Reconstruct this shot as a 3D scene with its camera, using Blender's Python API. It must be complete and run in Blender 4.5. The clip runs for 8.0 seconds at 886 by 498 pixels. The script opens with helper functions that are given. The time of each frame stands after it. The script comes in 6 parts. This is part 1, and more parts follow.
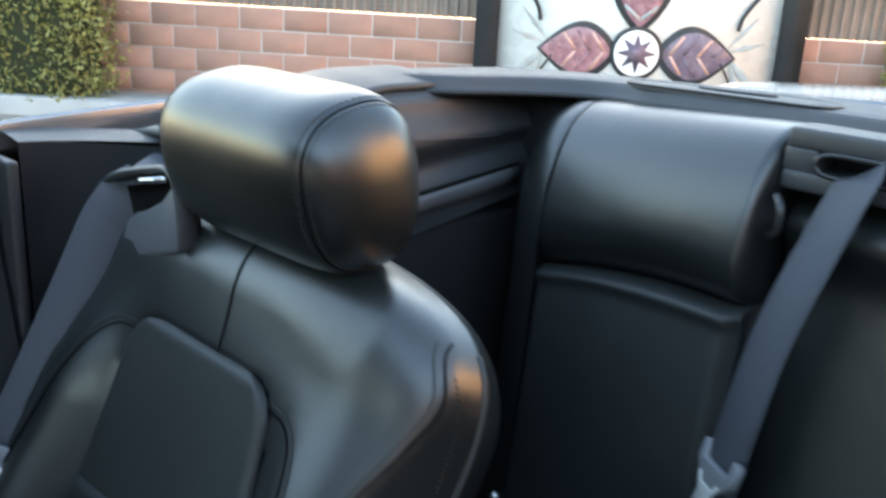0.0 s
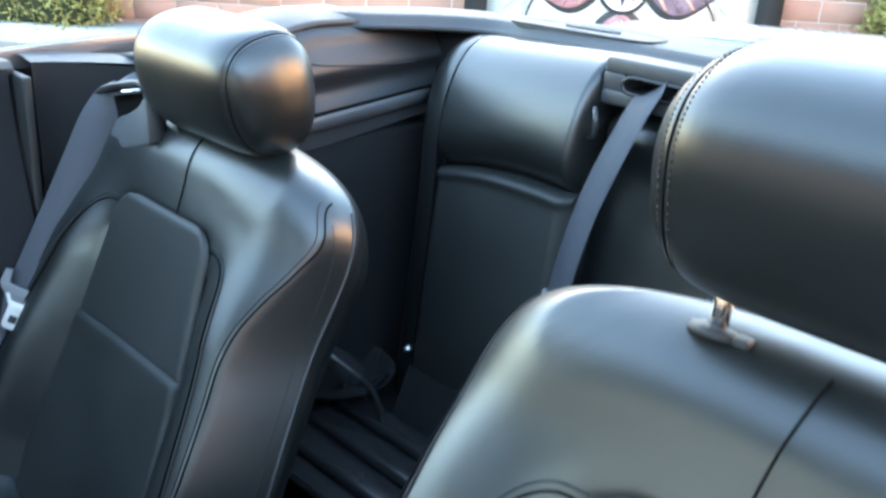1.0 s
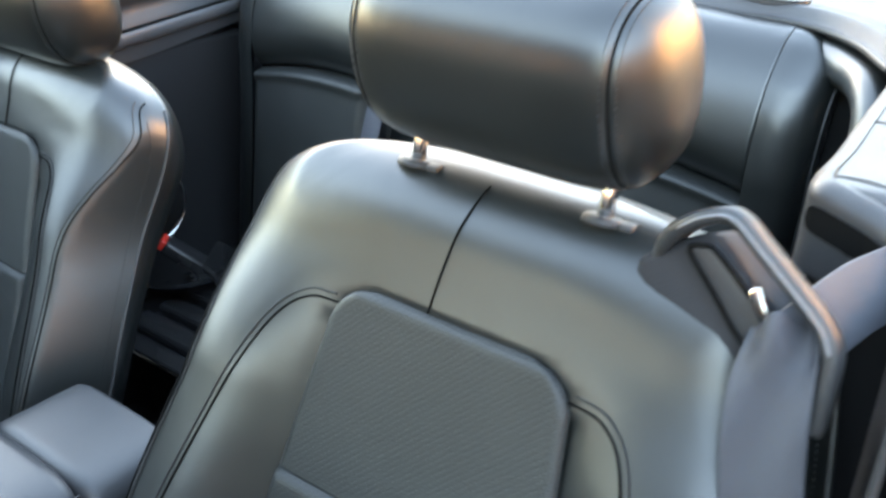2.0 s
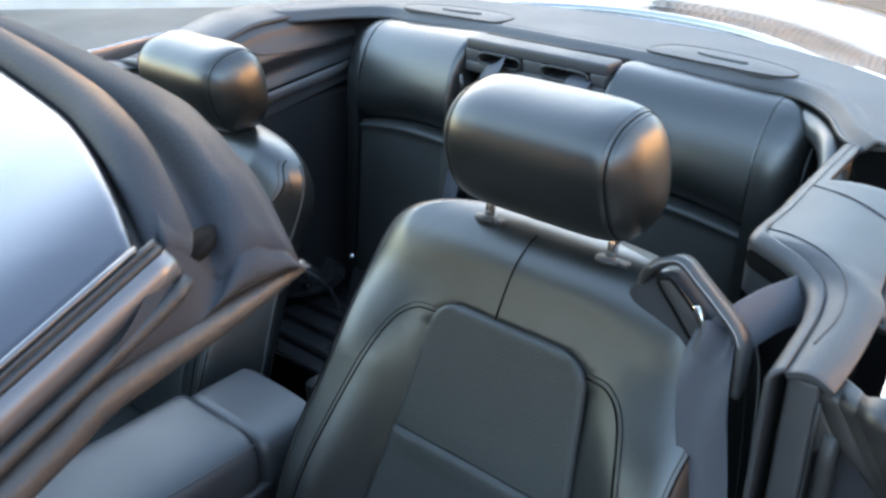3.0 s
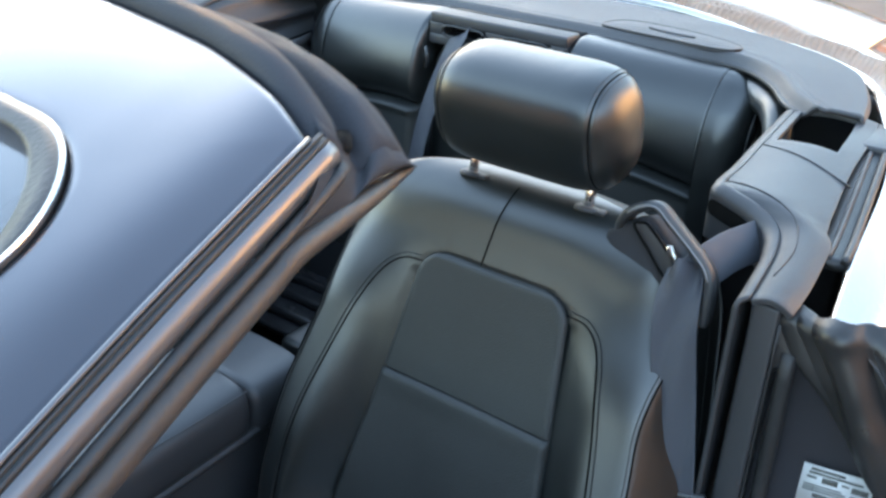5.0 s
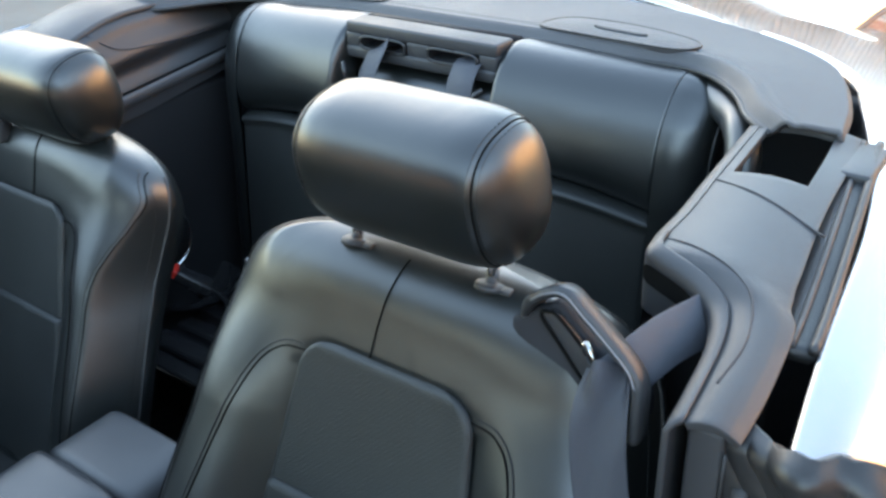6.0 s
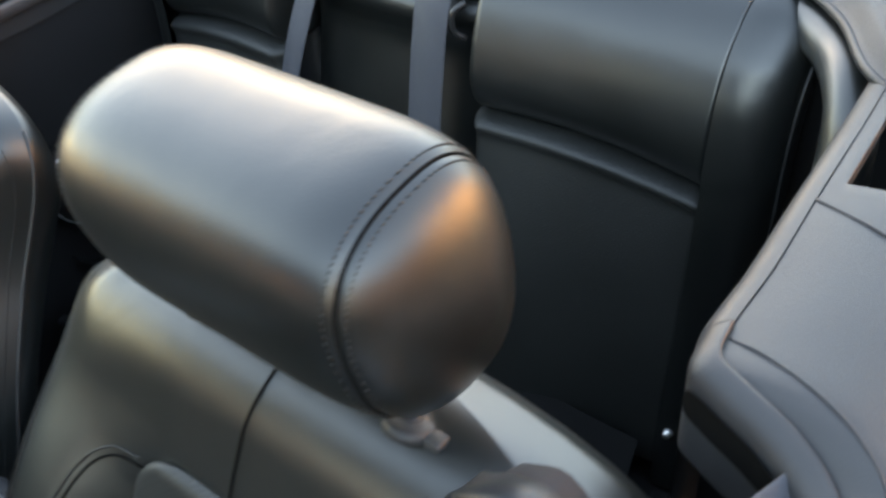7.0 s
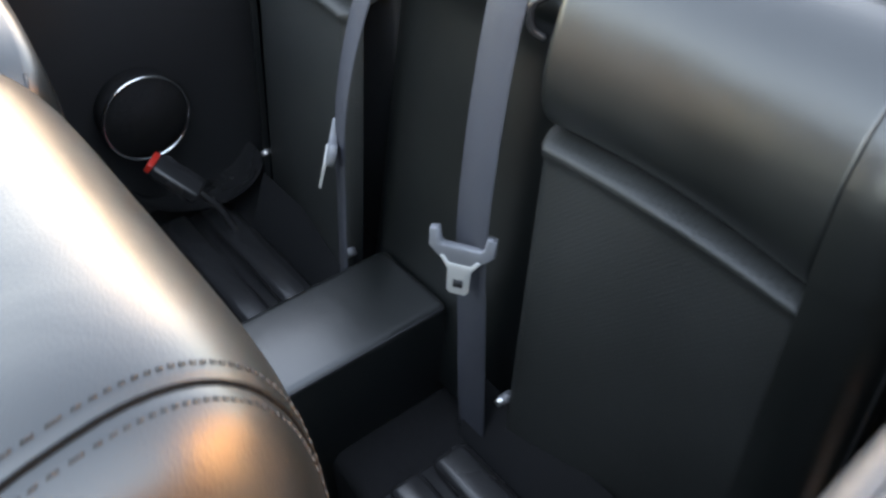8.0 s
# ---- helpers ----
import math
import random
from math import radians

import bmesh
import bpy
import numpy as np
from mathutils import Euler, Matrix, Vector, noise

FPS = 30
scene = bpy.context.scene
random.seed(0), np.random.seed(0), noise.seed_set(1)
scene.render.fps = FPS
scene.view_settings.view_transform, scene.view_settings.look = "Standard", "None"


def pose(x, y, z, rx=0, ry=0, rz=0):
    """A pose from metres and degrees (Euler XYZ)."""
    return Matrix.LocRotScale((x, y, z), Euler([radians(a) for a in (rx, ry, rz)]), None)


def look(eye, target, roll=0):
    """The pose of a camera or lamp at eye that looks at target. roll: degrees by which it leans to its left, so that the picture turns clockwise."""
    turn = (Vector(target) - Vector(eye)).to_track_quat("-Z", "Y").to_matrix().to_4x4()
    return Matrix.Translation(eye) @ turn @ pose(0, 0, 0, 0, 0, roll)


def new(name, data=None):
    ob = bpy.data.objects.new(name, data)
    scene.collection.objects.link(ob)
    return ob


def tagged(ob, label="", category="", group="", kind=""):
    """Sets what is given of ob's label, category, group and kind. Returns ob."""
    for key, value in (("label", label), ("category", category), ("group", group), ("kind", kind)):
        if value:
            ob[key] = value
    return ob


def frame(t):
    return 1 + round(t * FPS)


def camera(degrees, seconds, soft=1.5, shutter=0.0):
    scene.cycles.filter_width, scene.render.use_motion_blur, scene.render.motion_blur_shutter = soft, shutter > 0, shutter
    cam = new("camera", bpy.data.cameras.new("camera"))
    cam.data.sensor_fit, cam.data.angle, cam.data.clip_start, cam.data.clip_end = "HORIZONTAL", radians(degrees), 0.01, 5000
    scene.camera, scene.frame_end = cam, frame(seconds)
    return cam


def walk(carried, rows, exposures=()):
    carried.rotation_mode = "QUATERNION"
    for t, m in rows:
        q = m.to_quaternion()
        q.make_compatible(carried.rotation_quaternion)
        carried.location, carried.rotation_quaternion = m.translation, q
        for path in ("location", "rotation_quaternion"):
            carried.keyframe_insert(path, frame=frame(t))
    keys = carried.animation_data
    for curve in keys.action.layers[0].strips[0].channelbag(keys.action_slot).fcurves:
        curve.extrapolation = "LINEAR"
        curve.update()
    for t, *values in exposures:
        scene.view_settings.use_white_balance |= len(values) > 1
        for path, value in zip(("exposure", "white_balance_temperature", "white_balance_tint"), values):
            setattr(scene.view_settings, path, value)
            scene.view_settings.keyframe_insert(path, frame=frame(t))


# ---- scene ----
# The camera's way: from over the driver's footwell, out past the windshield post, and back in over the driver's head-rest.
cam = camera(51.7, 8.0, soft=2.6, shutter=0.4)
PATH = [
    (0, (0.204, 0.294, 1.105), (-1.125, 1.666, 0.513), 3.3),
    (0.5, (0.384, 0.243, 1.132), (-0.912, 1.61, 0.458), 4.5),
    (1, (0.514, 0.17, 1.158), (-0.788, 1.503, 0.431), 3.9),
    (1.5, (0.571, 0.089, 1.121), (-0.523, 1.559, 0.32), 1.6),
    (1.7, (0.615, 0.096, 1.127), (-0.374, 1.612, 0.277), 3.0),
    (2.1, (0.735, 0.095, 1.215), (-0.327, 1.50, 0.33), 2.0),
    (2.45, (0.812, 0.005, 1.305), (-0.33, 1.34, 0.39), 0.6),
    (2.8, (0.866, -0.1, 1.366), (-0.329, 1.209, 0.44), -0.3),
    (3, (0.895, -0.138, 1.371), (-0.287, 1.21, 0.484), -0.2),
    (3.5, (0.923, -0.238, 1.362), (-0.192, 1.153, 0.455), 0.9),
    (4, (0.914, -0.296, 1.351), (-0.136, 1.126, 0.415), 2.8),
    (4.2, (0.918, -0.323, 1.352), (-0.113, 1.119, 0.426), 3.6),
    (5.3, (0.89, -0.195, 1.382), (-0.167, 1.243, 0.478), 0.5),
    (5.5, (0.901, -0.138, 1.387), (-0.162, 1.29, 0.477), -0.7),
    (6, (0.863, 0.024, 1.372), (-0.195, 1.42, 0.407), -2.2),
    (6.3, (0.795, 0.147, 1.347), (-0.263, 1.512, 0.338), -2.4),
    (6.5, (0.748, 0.23, 1.338), (-0.31, 1.563, 0.287), -2.8),
    (7, (0.691, 0.401, 1.298), (-0.353, 1.592, 0.076), -4.3),
    (7.5, (0.699, 0.561, 1.286), (-0.476, 1.557, 0.011), -2.0),
    (8, (0.627, 0.627, 1.256), (-0.584, 1.516, -0.064), -2.2),
]
EXPOSURES = [(0, 3.5, 7300, 11), (0.5, 4.2, 7200, 11), (1, 4.4, 6800, 9), (1.7, 4.85, 8300, 15), (3, 3.82, 7200, 13), (4, 3.55, 6900, 12), (5.5, 3.82, 7350, 12), (6.5, 3.8, 7800, 14), (7.0, 3.85, 8700, 17), (7.5, 4.5, 8700, 19), (8, 4.5, 9400, 23)]
walk(cam, [(t, look(eye, target, roll)) for t, eye, target, roll in PATH], EXPOSURES)

# ---- world and sun ----
SUN_AZ, SUN_EL = -52.0, 9.0      # compass angle from +y towards +x, and height, in degrees
world = bpy.data.worlds.new("sky")
scene.world = world
world.use_nodes = True
wn = world.node_tree
sky = wn.nodes.new("ShaderNodeTexSky")
sky.sky_type, sky.sun_disc = "NISHITA", False
sky.sun_elevation, sky.sun_rotation = radians(SUN_EL), radians(SUN_AZ)
sky.air_density, sky.dust_density, sky.ozone_density = 1.0, 0.4, 1.3
wn.links.new(sky.outputs["Color"], wn.nodes["Background"].inputs["Color"])
wn.nodes["Background"].inputs["Strength"].default_value = 0.15
sun = new("sun", bpy.data.lights.new("sun", "SUN"))
sun.data.energy, sun.data.angle, sun.data.color = 3.9, radians(3.0), (1.0, 0.56, 0.25)
sun.matrix_world = look((0, 0, 0), (-math.sin(radians(SUN_AZ)) * math.cos(radians(SUN_EL)), -math.cos(radians(SUN_AZ)) * math.cos(radians(SUN_EL)), -math.sin(radians(SUN_EL))))


# ---- materials ----
def material(name, colour, rough=0.5, metal=0.0, spec=0.5, coat=0.0, grain=0.0, grain_scale=400.0, vary=0.12, vary_scale=6.0, rough_vary=0.1, bump2=0.0, bump2_scale=30.0):
    """Principled surface with two scales of variation: broad tone and wear, and fine relief."""
    m = bpy.data.materials.new(name)
    m.use_nodes = True
    nt = m.node_tree
    b = nt.nodes["Principled BSDF"]
    b.inputs["Metallic"].default_value = metal
    b.inputs["Specular IOR Level"].default_value = spec
    b.inputs["Coat Weight"].default_value = coat
    b.inputs["Coat Roughness"].default_value = 0.04
    tc = nt.nodes.new("ShaderNodeTexCoord")
    n1 = nt.nodes.new("ShaderNodeTexNoise")
    n1.inputs["Scale"].default_value, n1.inputs["Detail"].default_value = vary_scale, 5
    nt.links.new(tc.outputs["Object"], n1.inputs["Vector"])
    ramp = nt.nodes.new("ShaderNodeMapRange")
    ramp.inputs["To Min"].default_value, ramp.inputs["To Max"].default_value = 1 - vary, 1 + vary
    ramp.inputs["From Min"].default_value, ramp.inputs["From Max"].default_value = 0.3, 0.7
    nt.links.new(n1.outputs["Fac"], ramp.inputs["Value"])
    mul = nt.nodes.new("ShaderNodeVectorMath")
    mul.operation = "SCALE"
    mul.inputs[0].default_value = colour
    nt.links.new(ramp.outputs["Result"], mul.inputs["Scale"])
    nt.links.new(mul.outputs["Vector"], b.inputs["Base Color"])
    n2 = nt.nodes.new("ShaderNodeTexNoise")
    n2.inputs["Scale"].default_value, n2.inputs["Detail"].default_value = grain_scale, 3
    nt.links.new(tc.outputs["Object"], n2.inputs["Vector"])
    rr = nt.nodes.new("ShaderNodeMapRange")
    rr.inputs["From Min"].default_value, rr.inputs["From Max"].default_value = 0.3, 0.7
    rr.inputs["To Min"].default_value, rr.inputs["To Max"].default_value = max(0.0, rough - rough_vary), min(1.0, rough + rough_vary)
    nt.links.new(n1.outputs["Fac"], rr.inputs["Value"])
    nt.links.new(rr.outputs["Result"], b.inputs["Roughness"])
    normal = None
    for strength, node in ((grain, n2), (bump2, None)):
        if strength <= 0:
            continue
        if node is None:
            node = nt.nodes.new("ShaderNodeTexNoise")
            node.inputs["Scale"].default_value, node.inputs["Detail"].default_value = bump2_scale, 2
            nt.links.new(tc.outputs["Object"], node.inputs["Vector"])
        bump = nt.nodes.new("ShaderNodeBump")
        bump.inputs["Strength"].default_value, bump.inputs["Distance"].default_value = strength, 0.002
        nt.links.new(node.outputs["Fac"], bump.inputs["Height"])
        if normal:
            nt.links.new(normal, bump.inputs["Normal"])
        normal = bump.outputs["Normal"]
    if normal:
        nt.links.new(normal, b.inputs["Normal"])
    return m


def perforate(m, pitch=0.0044):
    """Adds rows of small pricked holes to a leather."""
    nt = m.node_tree
    b = nt.nodes["Principled BSDF"]
    tc = nt.nodes.new("ShaderNodeTexCoord")
    mp = nt.nodes.new("ShaderNodeMapping")
    mp.inputs["Rotation"].default_value = (0, 0, radians(45))
    nt.links.new(tc.outputs["UV"], mp.inputs["Vector"])
    sc = nt.nodes.new("ShaderNodeVectorMath")
    sc.operation = "SCALE"
    sc.inputs["Scale"].default_value = 1.0 / pitch
    nt.links.new(mp.outputs["Vector"], sc.inputs[0])
    fr = nt.nodes.new("ShaderNodeVectorMath")
    fr.operation = "FRACTION"
    nt.links.new(sc.outputs["Vector"], fr.inputs[0])
    sub = nt.nodes.new("ShaderNodeVectorMath")
    sub.operation = "SUBTRACT"
    sub.inputs[1].default_value = (0.5, 0.5, 0.0)
    nt.links.new(fr.outputs["Vector"], sub.inputs[0])
    ln = nt.nodes.new("ShaderNodeVectorMath")
    ln.operation = "LENGTH"
    nt.links.new(sub.outputs["Vector"], ln.inputs[0])
    step = nt.nodes.new("ShaderNodeMapRange")
    step.inputs["From Min"].default_value, step.inputs["From Max"].default_value = 0.12, 0.24
    nt.links.new(ln.outputs["Value"], step.inputs["Value"])
    bump = nt.nodes.new("ShaderNodeBump")
    bump.inputs["Strength"].default_value, bump.inputs["Distance"].default_value = 0.3, 0.0015
    nt.links.new(step.outputs["Result"], bump.inputs["Height"])
    old = b.inputs["Normal"].links[0].from_socket if b.inputs["Normal"].links else None
    if old:
        nt.links.new(old, bump.inputs["Normal"])
    nt.links.new(bump.outputs["Normal"], b.inputs["Normal"])
    colour = b.inputs["Base Color"].links[0].from_socket
    dark = nt.nodes.new("ShaderNodeVectorMath")
    dark.operation = "MULTIPLY"
    hole = nt.nodes.new("ShaderNodeMapRange")
    hole.inputs["To Min"].default_value = 0.6
    hole.inputs["From Min"].default_value, hole.inputs["From Max"].default_value = 0.12, 0.24
    nt.links.new(ln.outputs["Value"], hole.inputs["Value"])
    nt.links.new(colour, dark.inputs[0])
    nt.links.new(hole.outputs["Result"], dark.inputs[1])
    nt.links.new(dark.outputs["Vector"], b.inputs["Base Color"])
    return m


LEATHER = material("black_leather", (0.0056, 0.0070, 0.0070), 0.35, grain=0.08, grain_scale=900, vary=0.2, rough_vary=0.04, bump2=0.06, bump2_scale=16, spec=1.0)
LEATHER_PERF = perforate(material("perforated_leather", (0.019, 0.021, 0.0208), 0.46, grain=0.3, grain_scale=700, vary=0.2, rough_vary=0.06, spec=0.55))
STITCH = material("leather_thread", (0.014, 0.014, 0.0145), 0.5, grain=0.4, grain_scale=900)
PIPING = material("piping_cord", (0.03, 0.03, 0.031), 0.35, grain=0.2)


def crease(m, strength, scale=11.0):
    """Soft pulls and creases of stretched leather, and slightly duller worn patches."""
    nt = m.node_tree
    bs = nt.nodes["Principled BSDF"]
    tc = nt.nodes.new("ShaderNodeTexCoord")
    n = nt.nodes.new("ShaderNodeTexNoise")
    n.inputs["Scale"].default_value, n.inputs["Detail"].default_value, n.inputs["Distortion"].default_value = scale, 2.5, 1.6
    nt.links.new(tc.outputs["Object"], n.inputs["Vector"])
    bump = nt.nodes.new("ShaderNodeBump")
    bump.inputs["Strength"].default_value, bump.inputs["Distance"].default_value = strength, 0.004
    nt.links.new(n.outputs["Fac"], bump.inputs["Height"])
    nt.links.new(bs.inputs["Normal"].links[0].from_socket, bump.inputs["Normal"])
    nt.links.new(bump.outputs["Normal"], bs.inputs["Normal"])


crease(LEATHER, 0.16)
crease(LEATHER_PERF, 0.2, 8.0)
VINYL = material("grey_black_vinyl", (0.045, 0.046, 0.05), 0.5, grain=0.5, grain_scale=900, vary=0.1, rough_vary=0.05)
PLASTIC = material("dark_grey_plastic", (0.033, 0.034, 0.037), 0.46, grain=0.2, grain_scale=1200, vary=0.08)
PLASTIC_SHINY = material("shiny_black_plastic", (0.02, 0.02, 0.021), 0.22, grain=0.1, vary=0.1)
PLASTIC_GREY = material("mid_grey_plastic", (0.17, 0.17, 0.18), 0.42, grain=0.2, vary=0.08)
TRIM_DARK = material("black_side_trim", (0.015, 0.0155, 0.017), 0.62, grain=0.4, grain_scale=900, spec=0.18)
RUBBER = material("black_rubber", (0.02, 0.02, 0.021), 0.5, grain=0.3, vary=0.25, vary_scale=12)
WEBBING = material("belt_webbing", (0.050, 0.054, 0.067), 0.5, grain=0.5, grain_scale=1500, vary=0.08)
CHROME = material("chrome", (0.75, 0.76, 0.77), 0.14, metal=1.0, vary=0.05, rough_vary=0.05)
STEEL = material("plated_steel", (0.86, 0.86, 0.85), 0.42, metal=1.0, vary=0.1)
PAINT = material("silver_metallic_paint", (0.34, 0.33, 0.335), 0.22, metal=0.8, coat=1.0, vary=0.02, rough_vary=0.03)
CARPET = material("black_carpet", (0.014, 0.014, 0.015), 0.95, grain=1.0, grain_scale=900, spec=0.2, bump2=0.8, bump2_scale=120)
RED = material("red_plastic", (0.6, 0.03, 0.02), 0.4, vary=0.05)
PAPER = material("label_paper", (0.72, 0.73, 0.74), 0.5, vary=0.04)
INK = material("label_ink", (0.03, 0.03, 0.033), 0.6)
GROOVE = material("seam_groove", (0.004, 0.004, 0.004), 0.9, spec=0.1)
INK_GREY = material("label_ink_grey", (0.13, 0.135, 0.13), 0.6)
INK_BLUE = material("label_ink_blue", (0.1, 0.2, 0.55), 0.6)
ASPHALT = material("asphalt", (0.30, 0.262, 0.222), 0.9, grain=1.0, grain_scale=160, vary=0.25, vary_scale=1.2, spec=0.3, bump2=0.6, bump2_scale=40)
CONCRETE = material("concrete", (0.45, 0.44, 0.42), 0.85, grain=0.8, grain_scale=120, vary=0.12, vary_scale=3)
BLOCK = material("pink_masonry_block", (0.40, 0.215, 0.16), 0.9, grain=0.5, grain_scale=90, vary=0.12, vary_scale=5)
MORTAR = material("mortar", (0.52, 0.43, 0.38), 0.95, grain=0.8, grain_scale=150)
CORRUGATED = material("weathered_corrugated_sheet", (0.22, 0.17, 0.14), 0.7, grain=0.4, grain_scale=60, vary=0.25, vary_scale=4)
IRON = material("dark_iron", (0.035, 0.037, 0.04), 0.5, grain=0.3, grain_scale=120, metal=0.3)
PANEL_WHITE = material("white_opal_glass", (0.88, 0.87, 0.83), 0.25, vary=0.05)
PANEL_ROSE = material("rose_glass", (0.33, 0.17, 0.19), 0.25, vary=0.3, vary_scale=14)
PANEL_PLUM = material("plum_glass", (0.18, 0.13, 0.17), 0.25, vary=0.2, vary_scale=10)
PANEL_PINK = material("salmon_glass", (0.62, 0.36, 0.3), 0.25, vary=0.1)
PANEL_GREY = material("grey_bevel_glass", (0.42, 0.44, 0.43), 0.15, vary=0.25, vary_scale=9)
BARK = material("twig_bark", (0.1, 0.07, 0.05), 0.9, grain=0.6, grain_scale=80)
HEADER_TRIM = material("worn_header_vinyl", (0.034, 0.036, 0.042), 0.74, grain=0.25, grain_scale=700, vary=0.2, vary_scale=9, bump2=0.06, bump2_scale=40, spec=0.14)
# Body silver with the post's shade mixed into its colour.
POST_PAINT_SHADED = material("post_paint_shaded", (0.125, 0.122, 0.128), 0.32, metal=0.6, coat=0.3, vary=0.06)
# Same silver as the body, darkened to carry the surround's dimmer light.
FRAME_PAINT_SHADED = material("frame_paint_shaded", (0.066, 0.066, 0.078), 0.22, metal=0.8, coat=0.5, vary=0.03, rough_vary=0.03)
# Latch steel made pale and less metallic; reflected sky is in its colour.
BRIGHT_PLATE = material("sky_bright_steel", (0.62, 0.62, 0.60), 0.42, metal=0.35, vary=0.08)
# Seat leather made paler, standing for sky light on the upturned lids.
CONSOLE_LIT = material("console_leather_lit", (0.034, 0.035, 0.038), 0.44, grain=0.15, grain_scale=800, vary=0.15, spec=0.6)
TYRE = material("tyre_rubber", (0.02, 0.02, 0.02), 0.8, grain=0.6, grain_scale=300)


def vary_by_piece(m, low, high, per_island=False):
    """Lets each piece of a run differ a little in tone."""
    nt = m.node_tree
    b = nt.nodes["Principled BSDF"]
    src = nt.nodes.new("ShaderNodeNewGeometry").outputs["Random Per Island"] if per_island else nt.nodes.new("ShaderNodeObjectInfo").outputs["Random"]
    rng = nt.nodes.new("ShaderNodeMapRange")
    rng.inputs["To Min"].default_value, rng.inputs["To Max"].default_value = low, high
    nt.links.new(src, rng.inputs["Value"])
    mul = nt.nodes.new("ShaderNodeVectorMath")
    mul.operation = "SCALE"
    nt.links.new(b.inputs["Base Color"].links[0].from_socket, mul.inputs[0])
    nt.links.new(rng.outputs["Result"], mul.inputs["Scale"])
    nt.links.new(mul.outputs["Vector"], b.inputs["Base Color"])


vary_by_piece(BLOCK, 0.93, 1.07)
LEAF = material("hedge_leaf", (0.27, 0.25, 0.075), 0.5, vary=0.2, vary_scale=3)
vary_by_piece(LEAF, 0.65, 1.4, True)
LEAF.node_tree.nodes["Principled BSDF"].inputs["Subsurface Weight"].default_value = 0.0

GLASS = bpy.data.materials.new("windshield_glass")
GLASS.use_nodes = True
_b = GLASS.node_tree.nodes["Principled BSDF"]
# Part opaque grey, so the pane keeps a reflected-sky brightness.
_b.inputs["Transmission Weight"].default_value = 0.72
_b.inputs["Coat Weight"].default_value = 0.3
_b.inputs["Coat Roughness"].default_value = 0.0
_b.inputs["Roughness"].default_value = 0.0
_b.inputs["IOR"].default_value = 1.52
_b.inputs["Base Color"].default_value = (0.19, 0.20, 0.22, 1)


# ---- mesh tools ----
def mesh_of(verts, faces, smooth=True, uvs=None):
    me = bpy.data.meshes.new("mesh")
    me.from_pydata([tuple(map(float, v)) for v in verts], [], faces)
    if uvs is not None:
        layer = me.uv_layers.new(name="uv")
        idx = np.empty(len(me.loops), dtype=np.int32)
        me.loops.foreach_get("vertex_index", idx)
        layer.data.foreach_set("uv", np.asarray(uvs, dtype=np.float32)[idx].ravel())
    me.polygons.foreach_set("use_smooth", [smooth] * len(me.polygons))
    me.update()
    return me


def part(name, shape, mat, parent=None, label=""):
    """Links one mesh (or bmesh) as an object under a thing or a part."""
    if isinstance(shape, bmesh.types.BMesh):
        me = bpy.data.meshes.new(name)
        shape.to_mesh(me)
        shape.free()
    else:
        me = shape
    me.name = name
    me.materials.clear()
    me.materials.append(mat)
    ob = new(name, me)
    if parent:
        ob.parent = parent
    if label:
        ob["label"] = label
    return ob


def thing(name, label, category, group="", kind="", at=(0, 0, 0)):
    ob = new(name)
    ob.empty_display_size = 0.05
    ob.location = at
    return tagged(ob, label, category, group, kind)


def sheet(f, nu, nv, u0=0.0, u1=1.0, v0=0.0, v1=1.0, wrap=False, cap=False):
    """A smooth sheet through f(u, v); wrap closes it in u, cap closes both ends in v."""
    us = np.linspace(u0, u1, nu + 1)[: nu if wrap else nu + 1]
    vs = np.linspace(v0, v1, nv + 1)
    n = len(us)
    verts = [f(u, v) for v in vs for u in us]
    faces = []
    for j in range(nv):
        for i in range(nu):
            a, b = j * n + i, j * n + (i + 1) % n
            faces.append((a, b, b + n, a + n))
    if cap and wrap:
        faces.append(tuple(range(n))[::-1])
        faces.append(tuple(nv * n + i for i in range(n)))
    return mesh_of(verts, faces)


def smooth_line(pts, n=8, closed=False):
    """Catmull-Rom curve through the points."""
    P = [np.array(p, float) for p in pts]
    out = []
    m = len(P)
    for i in range(m if closed else m - 1):
        p0 = P[(i - 1) % m] if closed or i > 0 else 2 * P[0] - P[1]
        p1, p2 = P[i], P[(i + 1) % m]
        p3 = P[(i + 2) % m] if closed or i + 2 < m else 2 * P[-1] - P[-2]
        for k in range(n):
            t = k / n
            out.append(0.5 * (2 * p1 + (p2 - p0) * t + (2 * p0 - 5 * p1 + 4 * p2 - p3) * t * t + (3 * p1 - p0 - 3 * p2 + p3) * t ** 3))
    if not closed:
        out.append(P[-1])
    return np.array(out)


